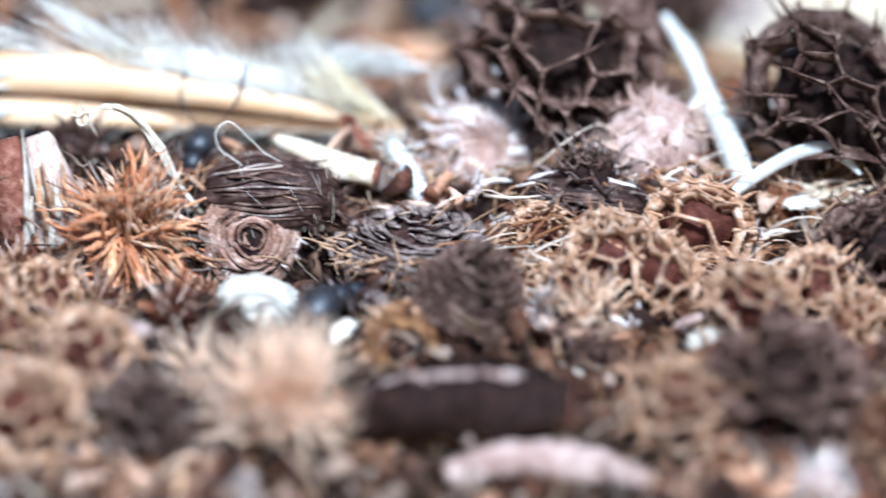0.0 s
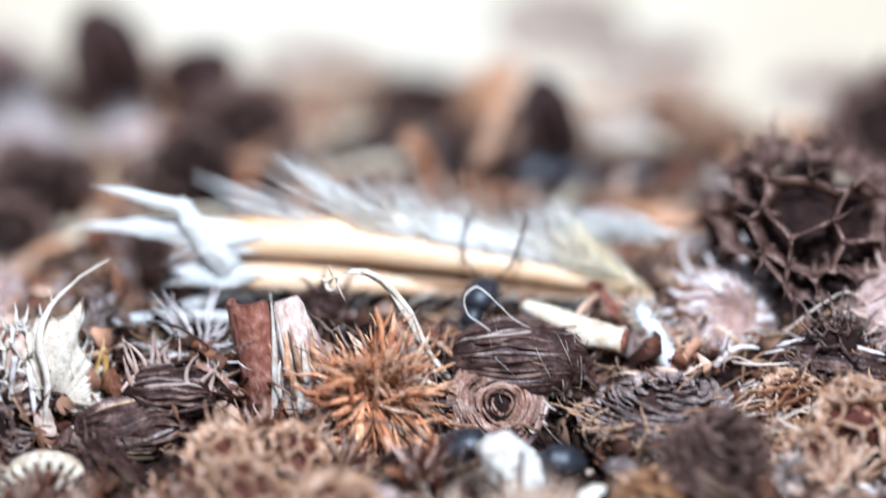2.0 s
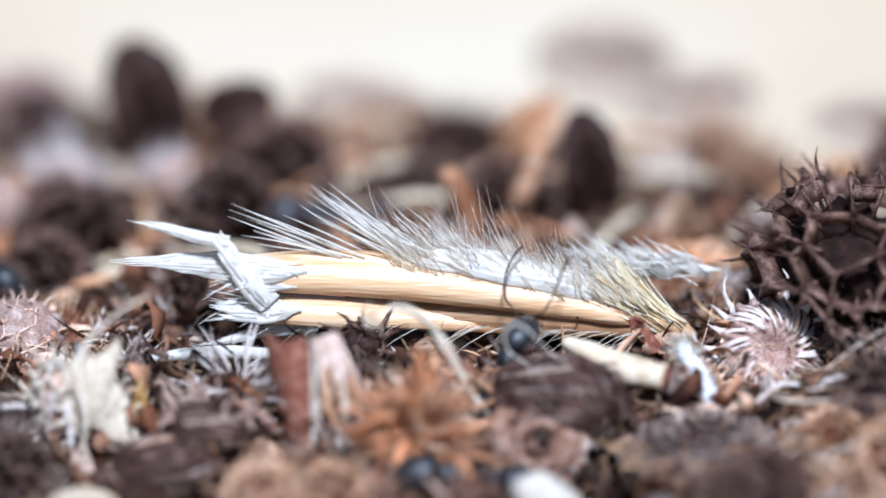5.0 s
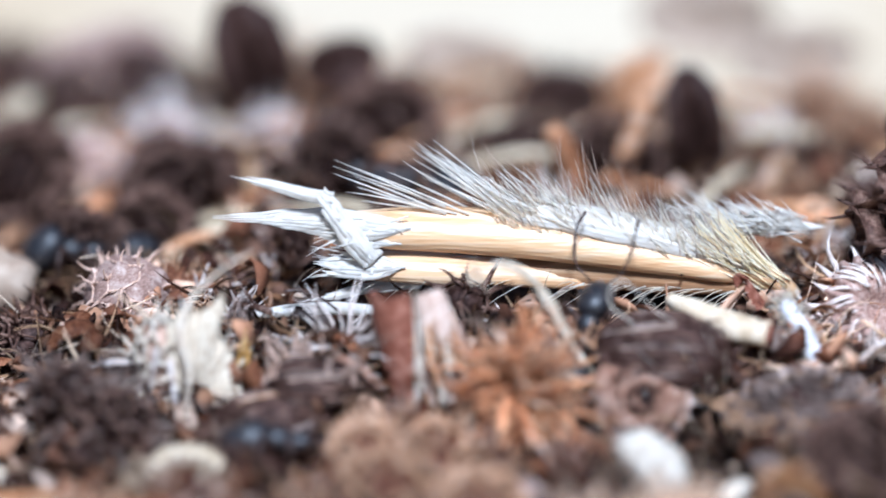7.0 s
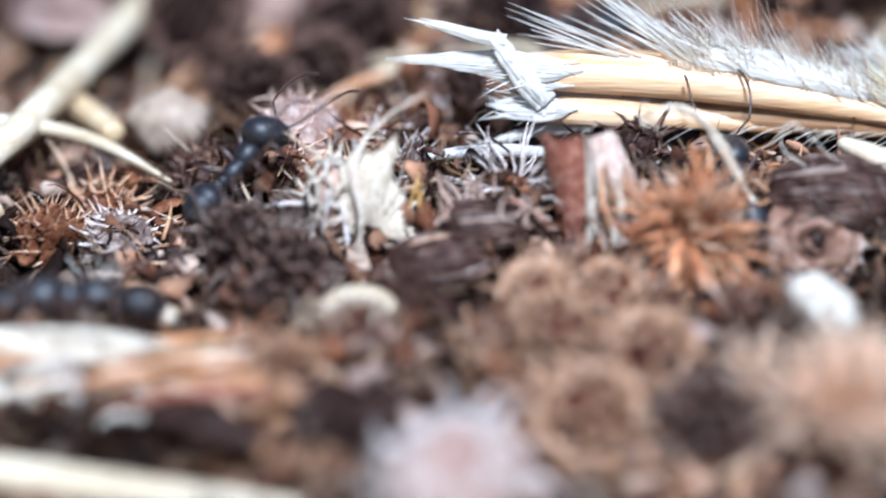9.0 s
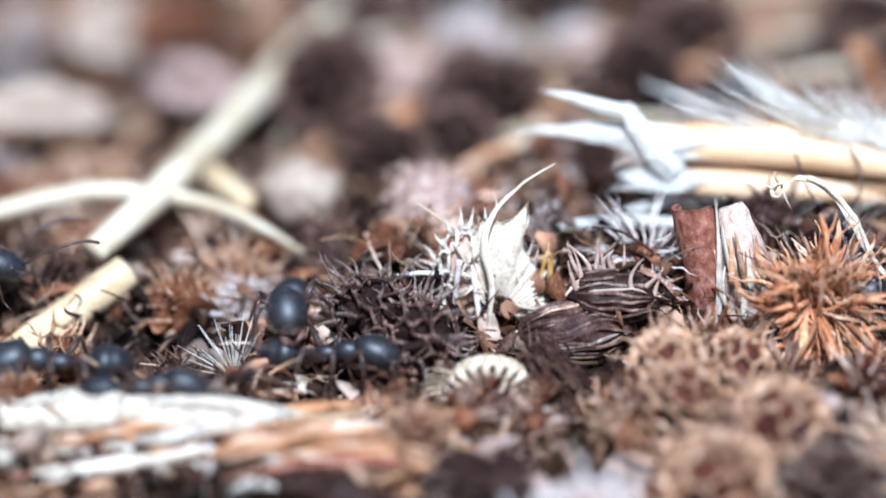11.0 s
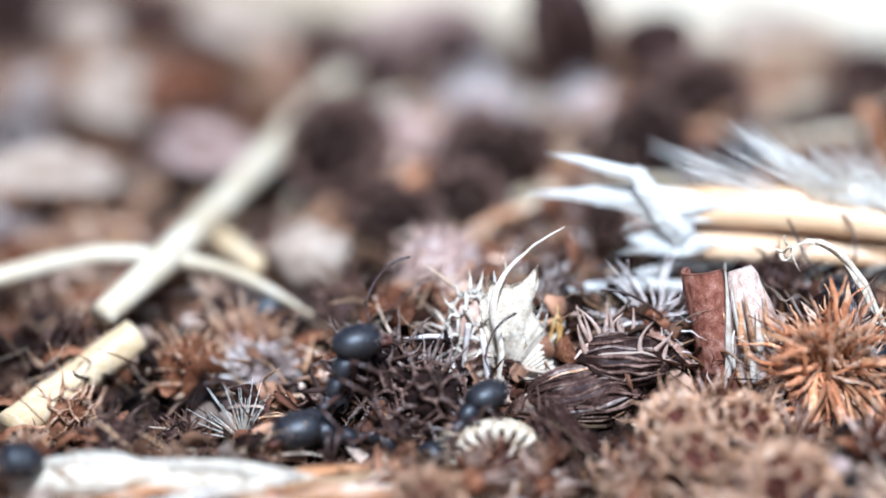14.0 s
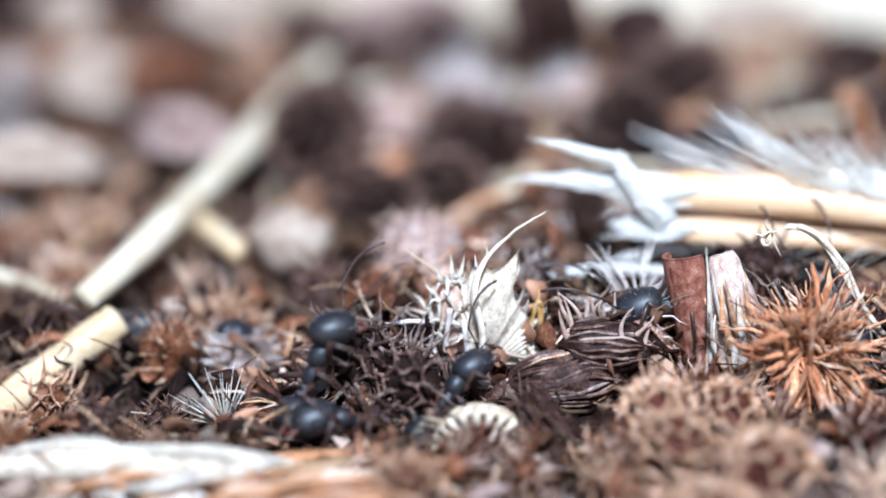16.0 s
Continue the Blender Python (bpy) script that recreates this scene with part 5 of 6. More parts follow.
rod("cut_straw", [(-45.1, -9.7, -4.4), (-42.05, -6.1, -3.2), (-38.93, -4.3, -1.28)], [0.95, 0.95, 0.92], STRAW, "golden cut straw lying aslant", "straw", 12, cut=PALESTRAW)
rod("fallen_straw", [(-40.67, -3.2, -0.69), (-37.68, 1.13, 0.81), (-35.11, 7.89, 1.29), (-32.13, 16.41, 1.99), (-29.1, 24.79, 2.7)], [0.75, 0.85, 0.85, 0.8, 0.6], PALESTRAW, "pale weathered straw lying across the heap", "straw", 12, cut=STRAW)
bent_straw = rod("bent_straw", [(-48.21, 0.07, -0.47), (-46.3, 0.48, -0.04), (-43.12, 1.72, 0.45), (-39.67, 1.78, 0.85), (-34.47, 1.12, 0.3), (-29.98, -1.63, -1.09)], [0.4, 0.5, 0.5, 0.48, 0.36, 0.1], PALESTRAW, "bleached straw bent in an arch", "straw", 10)
rod("yellow_straw", [(-35.51, 7.4, 0.02), (-34.21, 4.99, -0.02), (-33.06, 2.37, 0.04)], [0.6, 0.7, 0.6], STRAW, "short yellow piece of straw", "straw", 10, cut=STRAW)
rod("white_stalk", [(24.01, 3, 6.24), (25.26, 1, 4.83), (26.21, -1.5, 3.31), (27.29, -4.5, 1.67), (27.96, -6.5, 0.44)], [0.25, 0.5, 0.55, 0.6, 0.5], WHITE, "bleached forked stalk leaning by the burrs", "stalk", cut=IVORY, rough=0.3)
rod("white_stalk", [(26.08, -1, 3.58), (25.29, -2, 2.88), (24.62, -3, 1.88)], [0.35, 0.32, 0.22], WHITE, "side branch of a bleached stalk", "stalk", cut=IVORY)
rod("white_awn", [(27.16, -7.5, 0.42), (28.94, -6.8, 1.46), (30.65, -6.4, 2.23), (32.36, -6.4, 2.38), (33.78, -6.8, 1.16)], [0.3, 0.35, 0.4, 0.38, 0.1], WHITE, "curved white awn arching over litter", "awn")
rod("pale_stalk", [(28.72, -5.13, -0.23), (31.85, -5.55, -0.31), (35.54, -5.92, -0.38)], [0.5, 0.55, 0.5], PALESTRAW, "pale stalk lying on the litter", "stalk")


# ---- foreground, close under the lens ----
rod("rotten_stick", [(7.74, -20.5, -6.56), (11.1, -20.48, -6.05), (14.74, -20.6, -5.92), (18.66, -20.59, -6.3)], [1.4, 1.9, 2.0, 1.5], BLACK, "dark rotten stick with a pale frayed edge", "stick", 12, rough=0.45, cut=BARK, edge=PALE)
rod("pale_root", [(12.45, -23.06, -8.81), (15.81, -22.75, -8.03), (19.43, -23.02, -8.38), (22.78, -23.33, -9.15)], [0.7, 0.9, 0.9, 0.6], PALE, "pale root lying in front of the dark stick", "root", 10, rough=0.45, cut=WOOD)
bristle_head(at(3.94, -21.68, -6.08), 300, 4.7, "fluffy orange-tan ball of fine bristles", up=0.2, material=FLUFF, thick=0.16, seed=8)
rest(net_burr, 29.62, -19.9, -5.15, 0, 0, 40, 0.75, "dark netted burr close under the lens")
rest(comb, 24.25, -20.98, -5.91, 0, 0, 140, 1.05, "dark brown netted burr beside the rotten stick")
rest(comb, -5.47, -17.3, -4.38, 40, 0, 10, 0.95, "brown netted burr half buried")
rest(comb, -10.29, -15.61, -3.69, 30, 0, 80, 0.85, "brown netted burr beside rusty bristles")
rest(spiky, -14.94, -28.68, -6.38, 30, 0, 0, 1.25, "large pinkish-pale burr close under the lens")
rest(comb, -23.74, -18.28, -4.89, 0, 20, 100, 0.75, "brown burr against the pale wood")
rest(small_dark, -2.35, -20.66, -6.34, 0, 0, 0, 1.1, "dark burr among orange fibres")
rest(comb, -8.51, -21.08, -6.16, 70, 0, 0, 1.05, "brown burr in soft tan chaff")
def splintered(name, pts, radius, count, material, label, category, seed):
    """A bundle of split fibres along a line, ragged at both ends."""
    ob = thing(name, at(*pts[0]), label, category)
    o = Vector(pts[0])
    line = [Vector(p) - o for p in pts]
    loc = random.Random(seed)
    for _ in range(count):
        a, q = loc.uniform(0, 6.283), radius * math.sqrt(loc.random())
        off = Vector((loc.gauss(0, 0.5), q * math.cos(a), q * math.sin(a)))
        k0, k1 = loc.uniform(0, 0.5), loc.uniform(0.6, 1.0)
        row = []
        for i in range(6):
            k = (k0 + (k1 - k0) * i / 5) * (len(line) - 1)
            p = line[min(int(k), len(line) - 2)].lerp(line[min(int(k), len(line) - 2) + 1], k - min(int(k), len(line) - 2))
            row.append(p + off + Vector((0, loc.gauss(0, 0.12), loc.gauss(0, 0.15))))
        w = loc.uniform(0.3, 0.95)
        part("splinter", Shape().strip(row, [w * 0.3, w, w * loc.uniform(0.7, 1.2), w, w * 0.8, w * 0.1], (0, loc.gauss(0, 1), loc.gauss(0, 1) + 0.2), loc.uniform(0.15, 0.4)), (material, material, IVORY, BARK, HUSKDARK)[_ % 5], ob)
    return ob


splintered("weathered_wood", [(-44.52, -18.98, -7.06), (-37.82, -18.28, -6.59), (-31.44, -16.6, -5.91), (-26.42, -15.18, -5.56)], 1.8, 70, WOOD, "weathered orange-brown wood splintered into fibres", "wood splinter", 3)
splintered("pale_wood", [(-33.86, -18.66, -6.6), (-29.1, -18.12, -5.91), (-23.75, -18.17, -5.74), (-18.95, -18.83, -6.68)], 1.7, 60, WOOD, "crumbling tan wood beside brown husks", "wood splinter", 5)
rod("peeled_bark", [(-44.73, -16.05, -4.62), (-39.03, -16.7, -4.36), (-33.95, -16.81, -4.32), (-28.9, -16.38, -4.79)], [0.9, 1.1, 1.0, 0.4], PAPER, "peeled white strip of wood", "wood strip", 10, rough=0.45, cut=WOOD, edge=IVORY)
rod("white_stick", [(-43.12, -22.85, -8.30), (-37.48, -23.71, -8.55), (-30.17, -24.82, -9.13), (-22.86, -25.93, -9.71)], [0.9, 1.0, 0.95, 0.8], PALESTRAW, "smooth white stick under the lens", "stick", 12, cut=STRAW)
rod("dark_husk", [(-30.37, -20.77, -6.6), (-27.52, -21.84, -6.77), (-24.69, -22.75, -7.43)], [0.6, 1.2, 0.7], DARK, "dark husk in the near litter", "husk", 10, rough=0.45, cut=WOOD)

brush = thing("white_bristle_tuft", at(-33.2, -10.6, -4.6), "fan of stiff white bristles", "plant tuft")
hair_kinds = [Shape().tube([(0, 0, 0), (0.05, 0, l * 0.5), (0.15, 0, l)], [0.045, 0.04, 0.01], 4).mesh("bristle", HAIR) for l in (2.2, 2.8, 3.3)]
for n in range(20):
    a = radians(-62 + 90 * n / 19 + rng.gauss(0, 7))
    part("bristle", hair_kinds[n % 3], None, brush, m=aim((math.sin(a), rng.gauss(0, 0.25), math.cos(a))))

# ---- heap behind ----
def leaf(m, l, w, material, label, category="dry leaf"):
    """A curled blade with torn edges and a raised midrib."""
    ob = thing("dry_leaf", m, label, category, "dry leaves")
    line, wide = smooth_line([(-l / 2, 0, 0), (-l / 4, 0, 0.4), (0, 0, 0.6), (l / 4, 0, 0.4), (l / 2, 0, 0)], [w * 0.3, w * 0.9, w, w * 0.8, w * 0.1], 18)
    loc = random.Random(int(l * 31 + w * 7 + m.translation.x * 9000))
    blade = Shape()
    for side in (1, -1):
        rim = [p + Vector((0, side * k * 0.25, 0.12 * k)) for p, k in zip(line, wide)]
        blade.strip(rim, [k * 0.64 * loc.uniform(0.85, 1.1) for k in wide], (0, 1, side * 0.5), 0.14)
    part("blade", blade, material, ob)
    part("midrib", Shape().tube([p + Vector((0, 0, 0.04)) for p in line], [0.05 + 0.1 * (1 - i / 17) for i in range(18)], 6), material, ob)
    return ob


leaf(at(-12.76, 22.34, 5.5, 70, -15, 0), 4.2, 2.6, DARK, "dark curled leaf on the far side of the heap")
leaf(at(-17.86, 23.77, 5.22, 80, 75, 10), 7.2, 4.2, DARK, "upright dark leaf at the crest of the heap")
leaf(at(5.33, 16.85, 4.35, 80, 80, 0), 6.0, 3.0, DARK, "dark upright husk behind the spikelet", "husk")
leaf(at(-47.38, 29.67, 3.93, 80, 70, 0), 7.0, 4.0, DARK, "dark upright husk far up the heap", "husk")
leaf(at(-37.32, 22.47, 1.71, 60, 20, 30), 6.0, 3.5, BROWN, "brown curled leaf lying on the far heap")
leaf(at(-28.8, 24.68, 1.23, 50, -20, 60), 6.0, 3.5, DARK, "dark curled leaf lying on the far heap")
leaf(at(-22.92, 27.38, 2.5, 70, 30, 10), 5.0, 3.0, DARK, "dark folded leaf near the crest")
leaf(at(-44.02, 12.62, 0.88, 40, 5, 10), 7.5, 2.6, BEIGE, "pale peach husk lying on the far heap", "husk")
leaf(at(-40.88, 22.32, 1.61, 50, 15, 30), 5.5, 3.4, BEIGE, "cream husk turned to the light on the far heap", "husk")
leaf(at(-43.32, 29.46, 2.89, 60, -25, -20), 5.0, 3.0, BEIGE, "broad cream husk far up the heap", "husk")
leaf(at(-34.48, 30.29, 3.07, 60, 20, 10), 6.5, 2.5, BEIGE, "long cream husk near the crest", "husk")
leaf(at(-25.41, 29.46, 2.89, 60, -10, 20), 8.0, 3.4, PALE, "pinkish husk near the crest", "husk")
leaf(at(-36.01, 15.7, 1.33, 50, 0, -25), 6.0, 2.8, PALE, "pinkish-grey husk on the far heap", "husk")
leaf(at(-25.81, 17.9, 1.15, 40, 10, 15), 6.0, 2.4, PALE, "pinkish flat husk behind the burrs", "husk")
for hx, hy, hz, hl, hw, hm, hs in ((-5.7, 28.17, 3, 9, 3.0, BEIGE, "pale dry husk on the crest"), (2.4, 22.22, 4.58, 4.0, 2.4, WOOD, "peach-coloured husk on the crest"), (6.2, 32.14, 4.28, 8, 4.0, BEIGE, "broad pale husk behind the crest"),
                                   (20.7, 25.69, 3.05, 8, 3.0, BEIGE, "cream husk at the heap's far edge"), (11, 28.42, 3.66, 7, 3.0, BEIGE, "bleached husk behind the crest")):
    leaf(at(hx, hy, hz, 65, 12 * (hl - 7), 20), hl, hw, hm, hs, "husk")
rod("orange_twig", [(-26.44, 12.16, 0.68), (-24.33, 14.3, 1.2), (-22.06, 16.33, 1.72)], [0.3, 0.36, 0.25], ORANGE, "thin rust-coloured twig lying on the far slope", "twig")
rod("orange_twig", [(-0.41, 13.6, 1.15), (-1.14, 12.85, 3.6), (-1.87, 11.79, 5.53)], [0.7, 0.7, 0.5], ORANGE, "rust-coloured twig behind the spikelet", "twig")
rod("orange_twig", [(0.47, 13.6, 1.15), (1.93, 13.58, 3.64), (2.81, 13.1, 6.62)], [0.6, 0.6, 0.5], WOOD, "leaning tan twig behind the spikelet", "twig")
loose = [
    burr("seed_burr", at(-30, 30, 1.5, 20, 40, 0), 2.4, "dark netted burr on the heap", DARK, DARKNET, DARKNET, 0.8, 2, 0.22, 0.1, 70, 1.5, 0.1, 0.5, seed=41, joined=True),
    burr("seed_burr", at(12, 26, 1.5, 20, 10, 0), 2.3, "brown netted burr on the heap", BROWN, BROWNNET, BROWNNET, 0.75, 2, 0.22, 0.09, 80, 1.4, 0.09, 0.4, seed=42, joined=True),
    coil_burr("seed_burr", at(-12, 22, 1.2, 30, 10, 0), 2.4, "grey coiled pod lying loose", GREY, PALENET, 4.5, 0.45, 70, 1.3, 0.07, 0.4, seed=43, flare=0.5, joined=True),
    burr("seed_burr", at(28, 20, 1.4, 60, 10, 0), 2.0, "pale thorny burr on the heap", PALE, PALENET, PALENET, 0.8, 2, 0.22, 0.09, 60, 1.6, 0.1, 0.5, seed=44, joined=True, deep=0.85),
    coil_burr("seed_burr", at(-22, 17, 1.2, 70, 10, 50), 2.2, "dark coiled pod lying loose", DARK, DARKNET, 5.0, 0.55, 70, 1.2, 0.07, 0.4, seed=45, joined=True),
    burr("seed_burr", at(0, 14, 1.0, 60, 10, 0), 1.7, "small dark bristling burr", DARK, DARKNET, BROWNNET, 0.9, 1, 0.12, 0.09, 60, 2.1, 0.08, 0.5, seed=46, joined=True),
    coil_burr("seed_burr", at(36, 30, 1.2, 70, 10, 50), 2.3, "rusty coiled pod lying loose", BROWN, BROWNNET, 4.6, 0.55, 70, 1.3, 0.07, 0.4, seed=48, joined=True)]

fill = random.Random(31)


def clear(x, y, q):
    for kx, ky, kr in KEEP:
        if math.hypot(x - kx, y - ky) < q * 0.7 + kr or (abs(x - kx) < kr * 0.8 and 0 < ky - y < kr + 2.6 * q):
            return False
    return True


def lay_loose(count, x0, x1, y0, y1, lo, hi, sink):
    laid = 0
    for _ in range(count * 12):
        if laid == count:
            break
        x, y, k = fill.uniform(x0, x1), fill.uniform(y0, y1), fill.uniform(lo, hi)
        if not clear(x, y, 2.2 * k):
            continue
        KEEP.append((x, y, 1.2 * k))
        rest(loose[fill.choice((0, 0, 1, 1, 2, 4, 4, 5, 6, 6, 3) if y > 4 else (0, 0, 1, 1, 2, 3, 4, 4, 5, 6))], x, y, mound_height(x, y) + sink * k, fill.uniform(0, 90), fill.uniform(0, 90), fill.uniform(0, 360), k)
        laid += 1


for bx, by, bz, bk in ((-15, 5.63, 1.13, 0.36), (23.67, 15.33, 3.95, 0.75), (1.35, 14.58, 2.51, 0.5), (-21.23, 13.69, 1.43, 0.6), (-22.4, 9.85, 0.65, 0.45), (-26.25, 7.97, 0.42, 0.42), (-13.29, 13, 2.61, 0.55), (-29.24, 15.7, 1.33, 0.6), (-10.46, 18.46, 3.15, 0.55)):
    KEEP.append((bx, by, 3.0))
    rest(net_burr, bx, by, bz, bx * 37 % 90, by * 53 % 90, bx * 91 % 360, bk, "dark netted burr on the far slope")
lay_loose(150, -62, 46, 6, 33, 0.45, 1.15, 0.8)
lay_loose(120, -48, 40, -26, 8, 0.4, 0.95, 0.7)
# broken husk pieces that can be told apart
PIECES = []
for k in range(9):
    loc = random.Random(70 + k)
    l, w = loc.uniform(2.0, 3.6), loc.uniform(0.9, 1.7)
    sh = Shape()
    if k % 3 == 0:
        sh.husk(curve((-l / 2, 0, 0), (l / 2, 0, 0), (0, loc.gauss(0, 0.3), loc.uniform(0.1, 0.5)), 7), [w * 0.3, w * 0.8, w, w * 1.05, w * 0.9, w * 0.6, w * 0.1], 0.6, 95, 4, 0.1, 0, k)
    elif k % 3 == 1:
        sh.tube(curve((-l / 2, 0, 0), (l / 2, 0, 0), (0, 0.3, 0.4), 6), [0.2, 0.18, 0.17, 0.15, 0.12, 0.04], 6)
        for q in range(3):
            x = loc.uniform(-l * 0.3, l * 0.35)
            sh.tube(curve((x, 0.2, 0.3), (x + loc.gauss(0.4, 0.4), loc.gauss(0, 0.9), loc.uniform(0.7, 1.6)), (0, 0, 0.2), 4), [0.13, 0.1, 0.07, 0.015], 5)
    else:
        sh.strip(curve((-l / 2, 0, 0), (l / 2, 0, 0), (0, loc.gauss(0, 0.4), loc.gauss(0, 0.7)), 7), [w * 0.5, w * loc.uniform(0.5, 1), w, w * loc.uniform(0.6, 1.1), w * loc.uniform(0.5, 1), w * 0.6, w * 0.2], (0, 1, loc.gauss(0, 0.6)), 0.12)
    PIECES.append((sh, ("husk_shell", "spine_branch", "husk_flake")[k % 3], (PALE, PALENET, GREY, BROWN, DARKNET, BROWN, IVORY, BROWNNET, DARKNET)[k],
                   ("pinkish split husk shell", "pale forked spine branch", "grey curled husk flake", "brown split husk shell", "dark forked spine branch", "brown curled husk flake",
                    "ivory split husk shell", "tan forked spine branch", "dark curled husk flake")[k] + " lying in the litter"))
PIECES = [(sh.mesh(nm, mt), nm, lb) for sh, nm, mt, lb in PIECES]
for n in range(300):
    me, nm, lb = PIECES[fill.choice((0, 1, 1, 2, 3, 4, 4, 5, 5, 6, 7, 7, 8, 8))]
    for _ in range(10):
        fx, fy = fill.uniform(-48, 40), fill.uniform(-21, 12)
        if not any((fx - a) ** 2 + (fy - b) ** 2 < (q * 0.9) ** 2 for a, b, q in KEEP[:32] + TRAIL):
            break
    if fx < -22 and fy > -16:
        me, nm, lb = PIECES[fill.choice((3, 5, 8))]
    ob = new(nm, me)
    ob.matrix_basis = at(fx, fy, mound_height(fx, fy) + fill.uniform(0.4, 1.4), fill.uniform(-50, 50), fill.uniform(-50, 30), fill.uniform(0, 360))
    k = fill.uniform(0.7, 1.2)
    ob.scale = (k, k, k)
    tagged(ob, lb, "husk piece", "husk pieces")
for n in range(110):
    fx, fy = fill.uniform(-52, 44), fill.uniform(5, 27)
    fa, fl = fill.gauss(0.5, 0.6), fill.uniform(2.5, 9)
    fz = mound_height(fx, fy) + 1.2
    rod("straw_piece", [(fx, fy, fz), (fx + fl * 0.5 * math.cos(fa), fy + fl * 0.5 * math.sin(fa), fz + 1.0), (fx + fl * math.cos(fa), fy + fl * math.sin(fa), fz + 0.6)],
        [0.22, 0.3, 0.16], (ORANGE, PALESTRAW, WOOD, HUSKDARK)[n % 4], ("short rust-coloured stalk on the far heap", "short pale straw on the far heap", "short wood splinter on the far heap", "short brown stalk on the far heap")[n % 4], "straw", 7, "straw pieces")


# ---- ants ----
def leg_shape(side, swing, reach):
    """Thigh, shin and foot of one leg, from its hip at the origin."""
    s = side
    knee = (swing * 0.9, s * 1.1, 0.95)
    ankle = (swing * 1.3, s * 1.9 * reach, -0.75)
    toe = (swing * 1.75, s * 2.3 * reach, -1.2)
    sh = Shape()
    sh.tube([(0, 0, 0), (swing * 0.12, s * 0.28, 0.02), tuple(k * 0.6 for k in knee), knee], [0.2, 0.15, 0.17, 0.1], 8)
    sh.tube([knee, tuple(k * 0.7 + a * 0.3 for k, a in zip(knee, ankle)), ankle], [0.09, 0.12, 0.07], 7)
    sh.tube([ankle, tuple((a + t) / 2 for a, t in zip(ankle, toe)), toe], [0.06, 0.045, 0.03], 5)
    sh.tube([toe, (toe[0] + 0.12, toe[1] + s * 0.08, toe[2] - 0.1)], [0.03, 0.01], 4)
    return sh


LEGS = [("leg", side, sw, x) for x, sw in ((1.15, 0.9), (0.55, 0.05), (0.0, -1.1)) for side in (1, -1)]


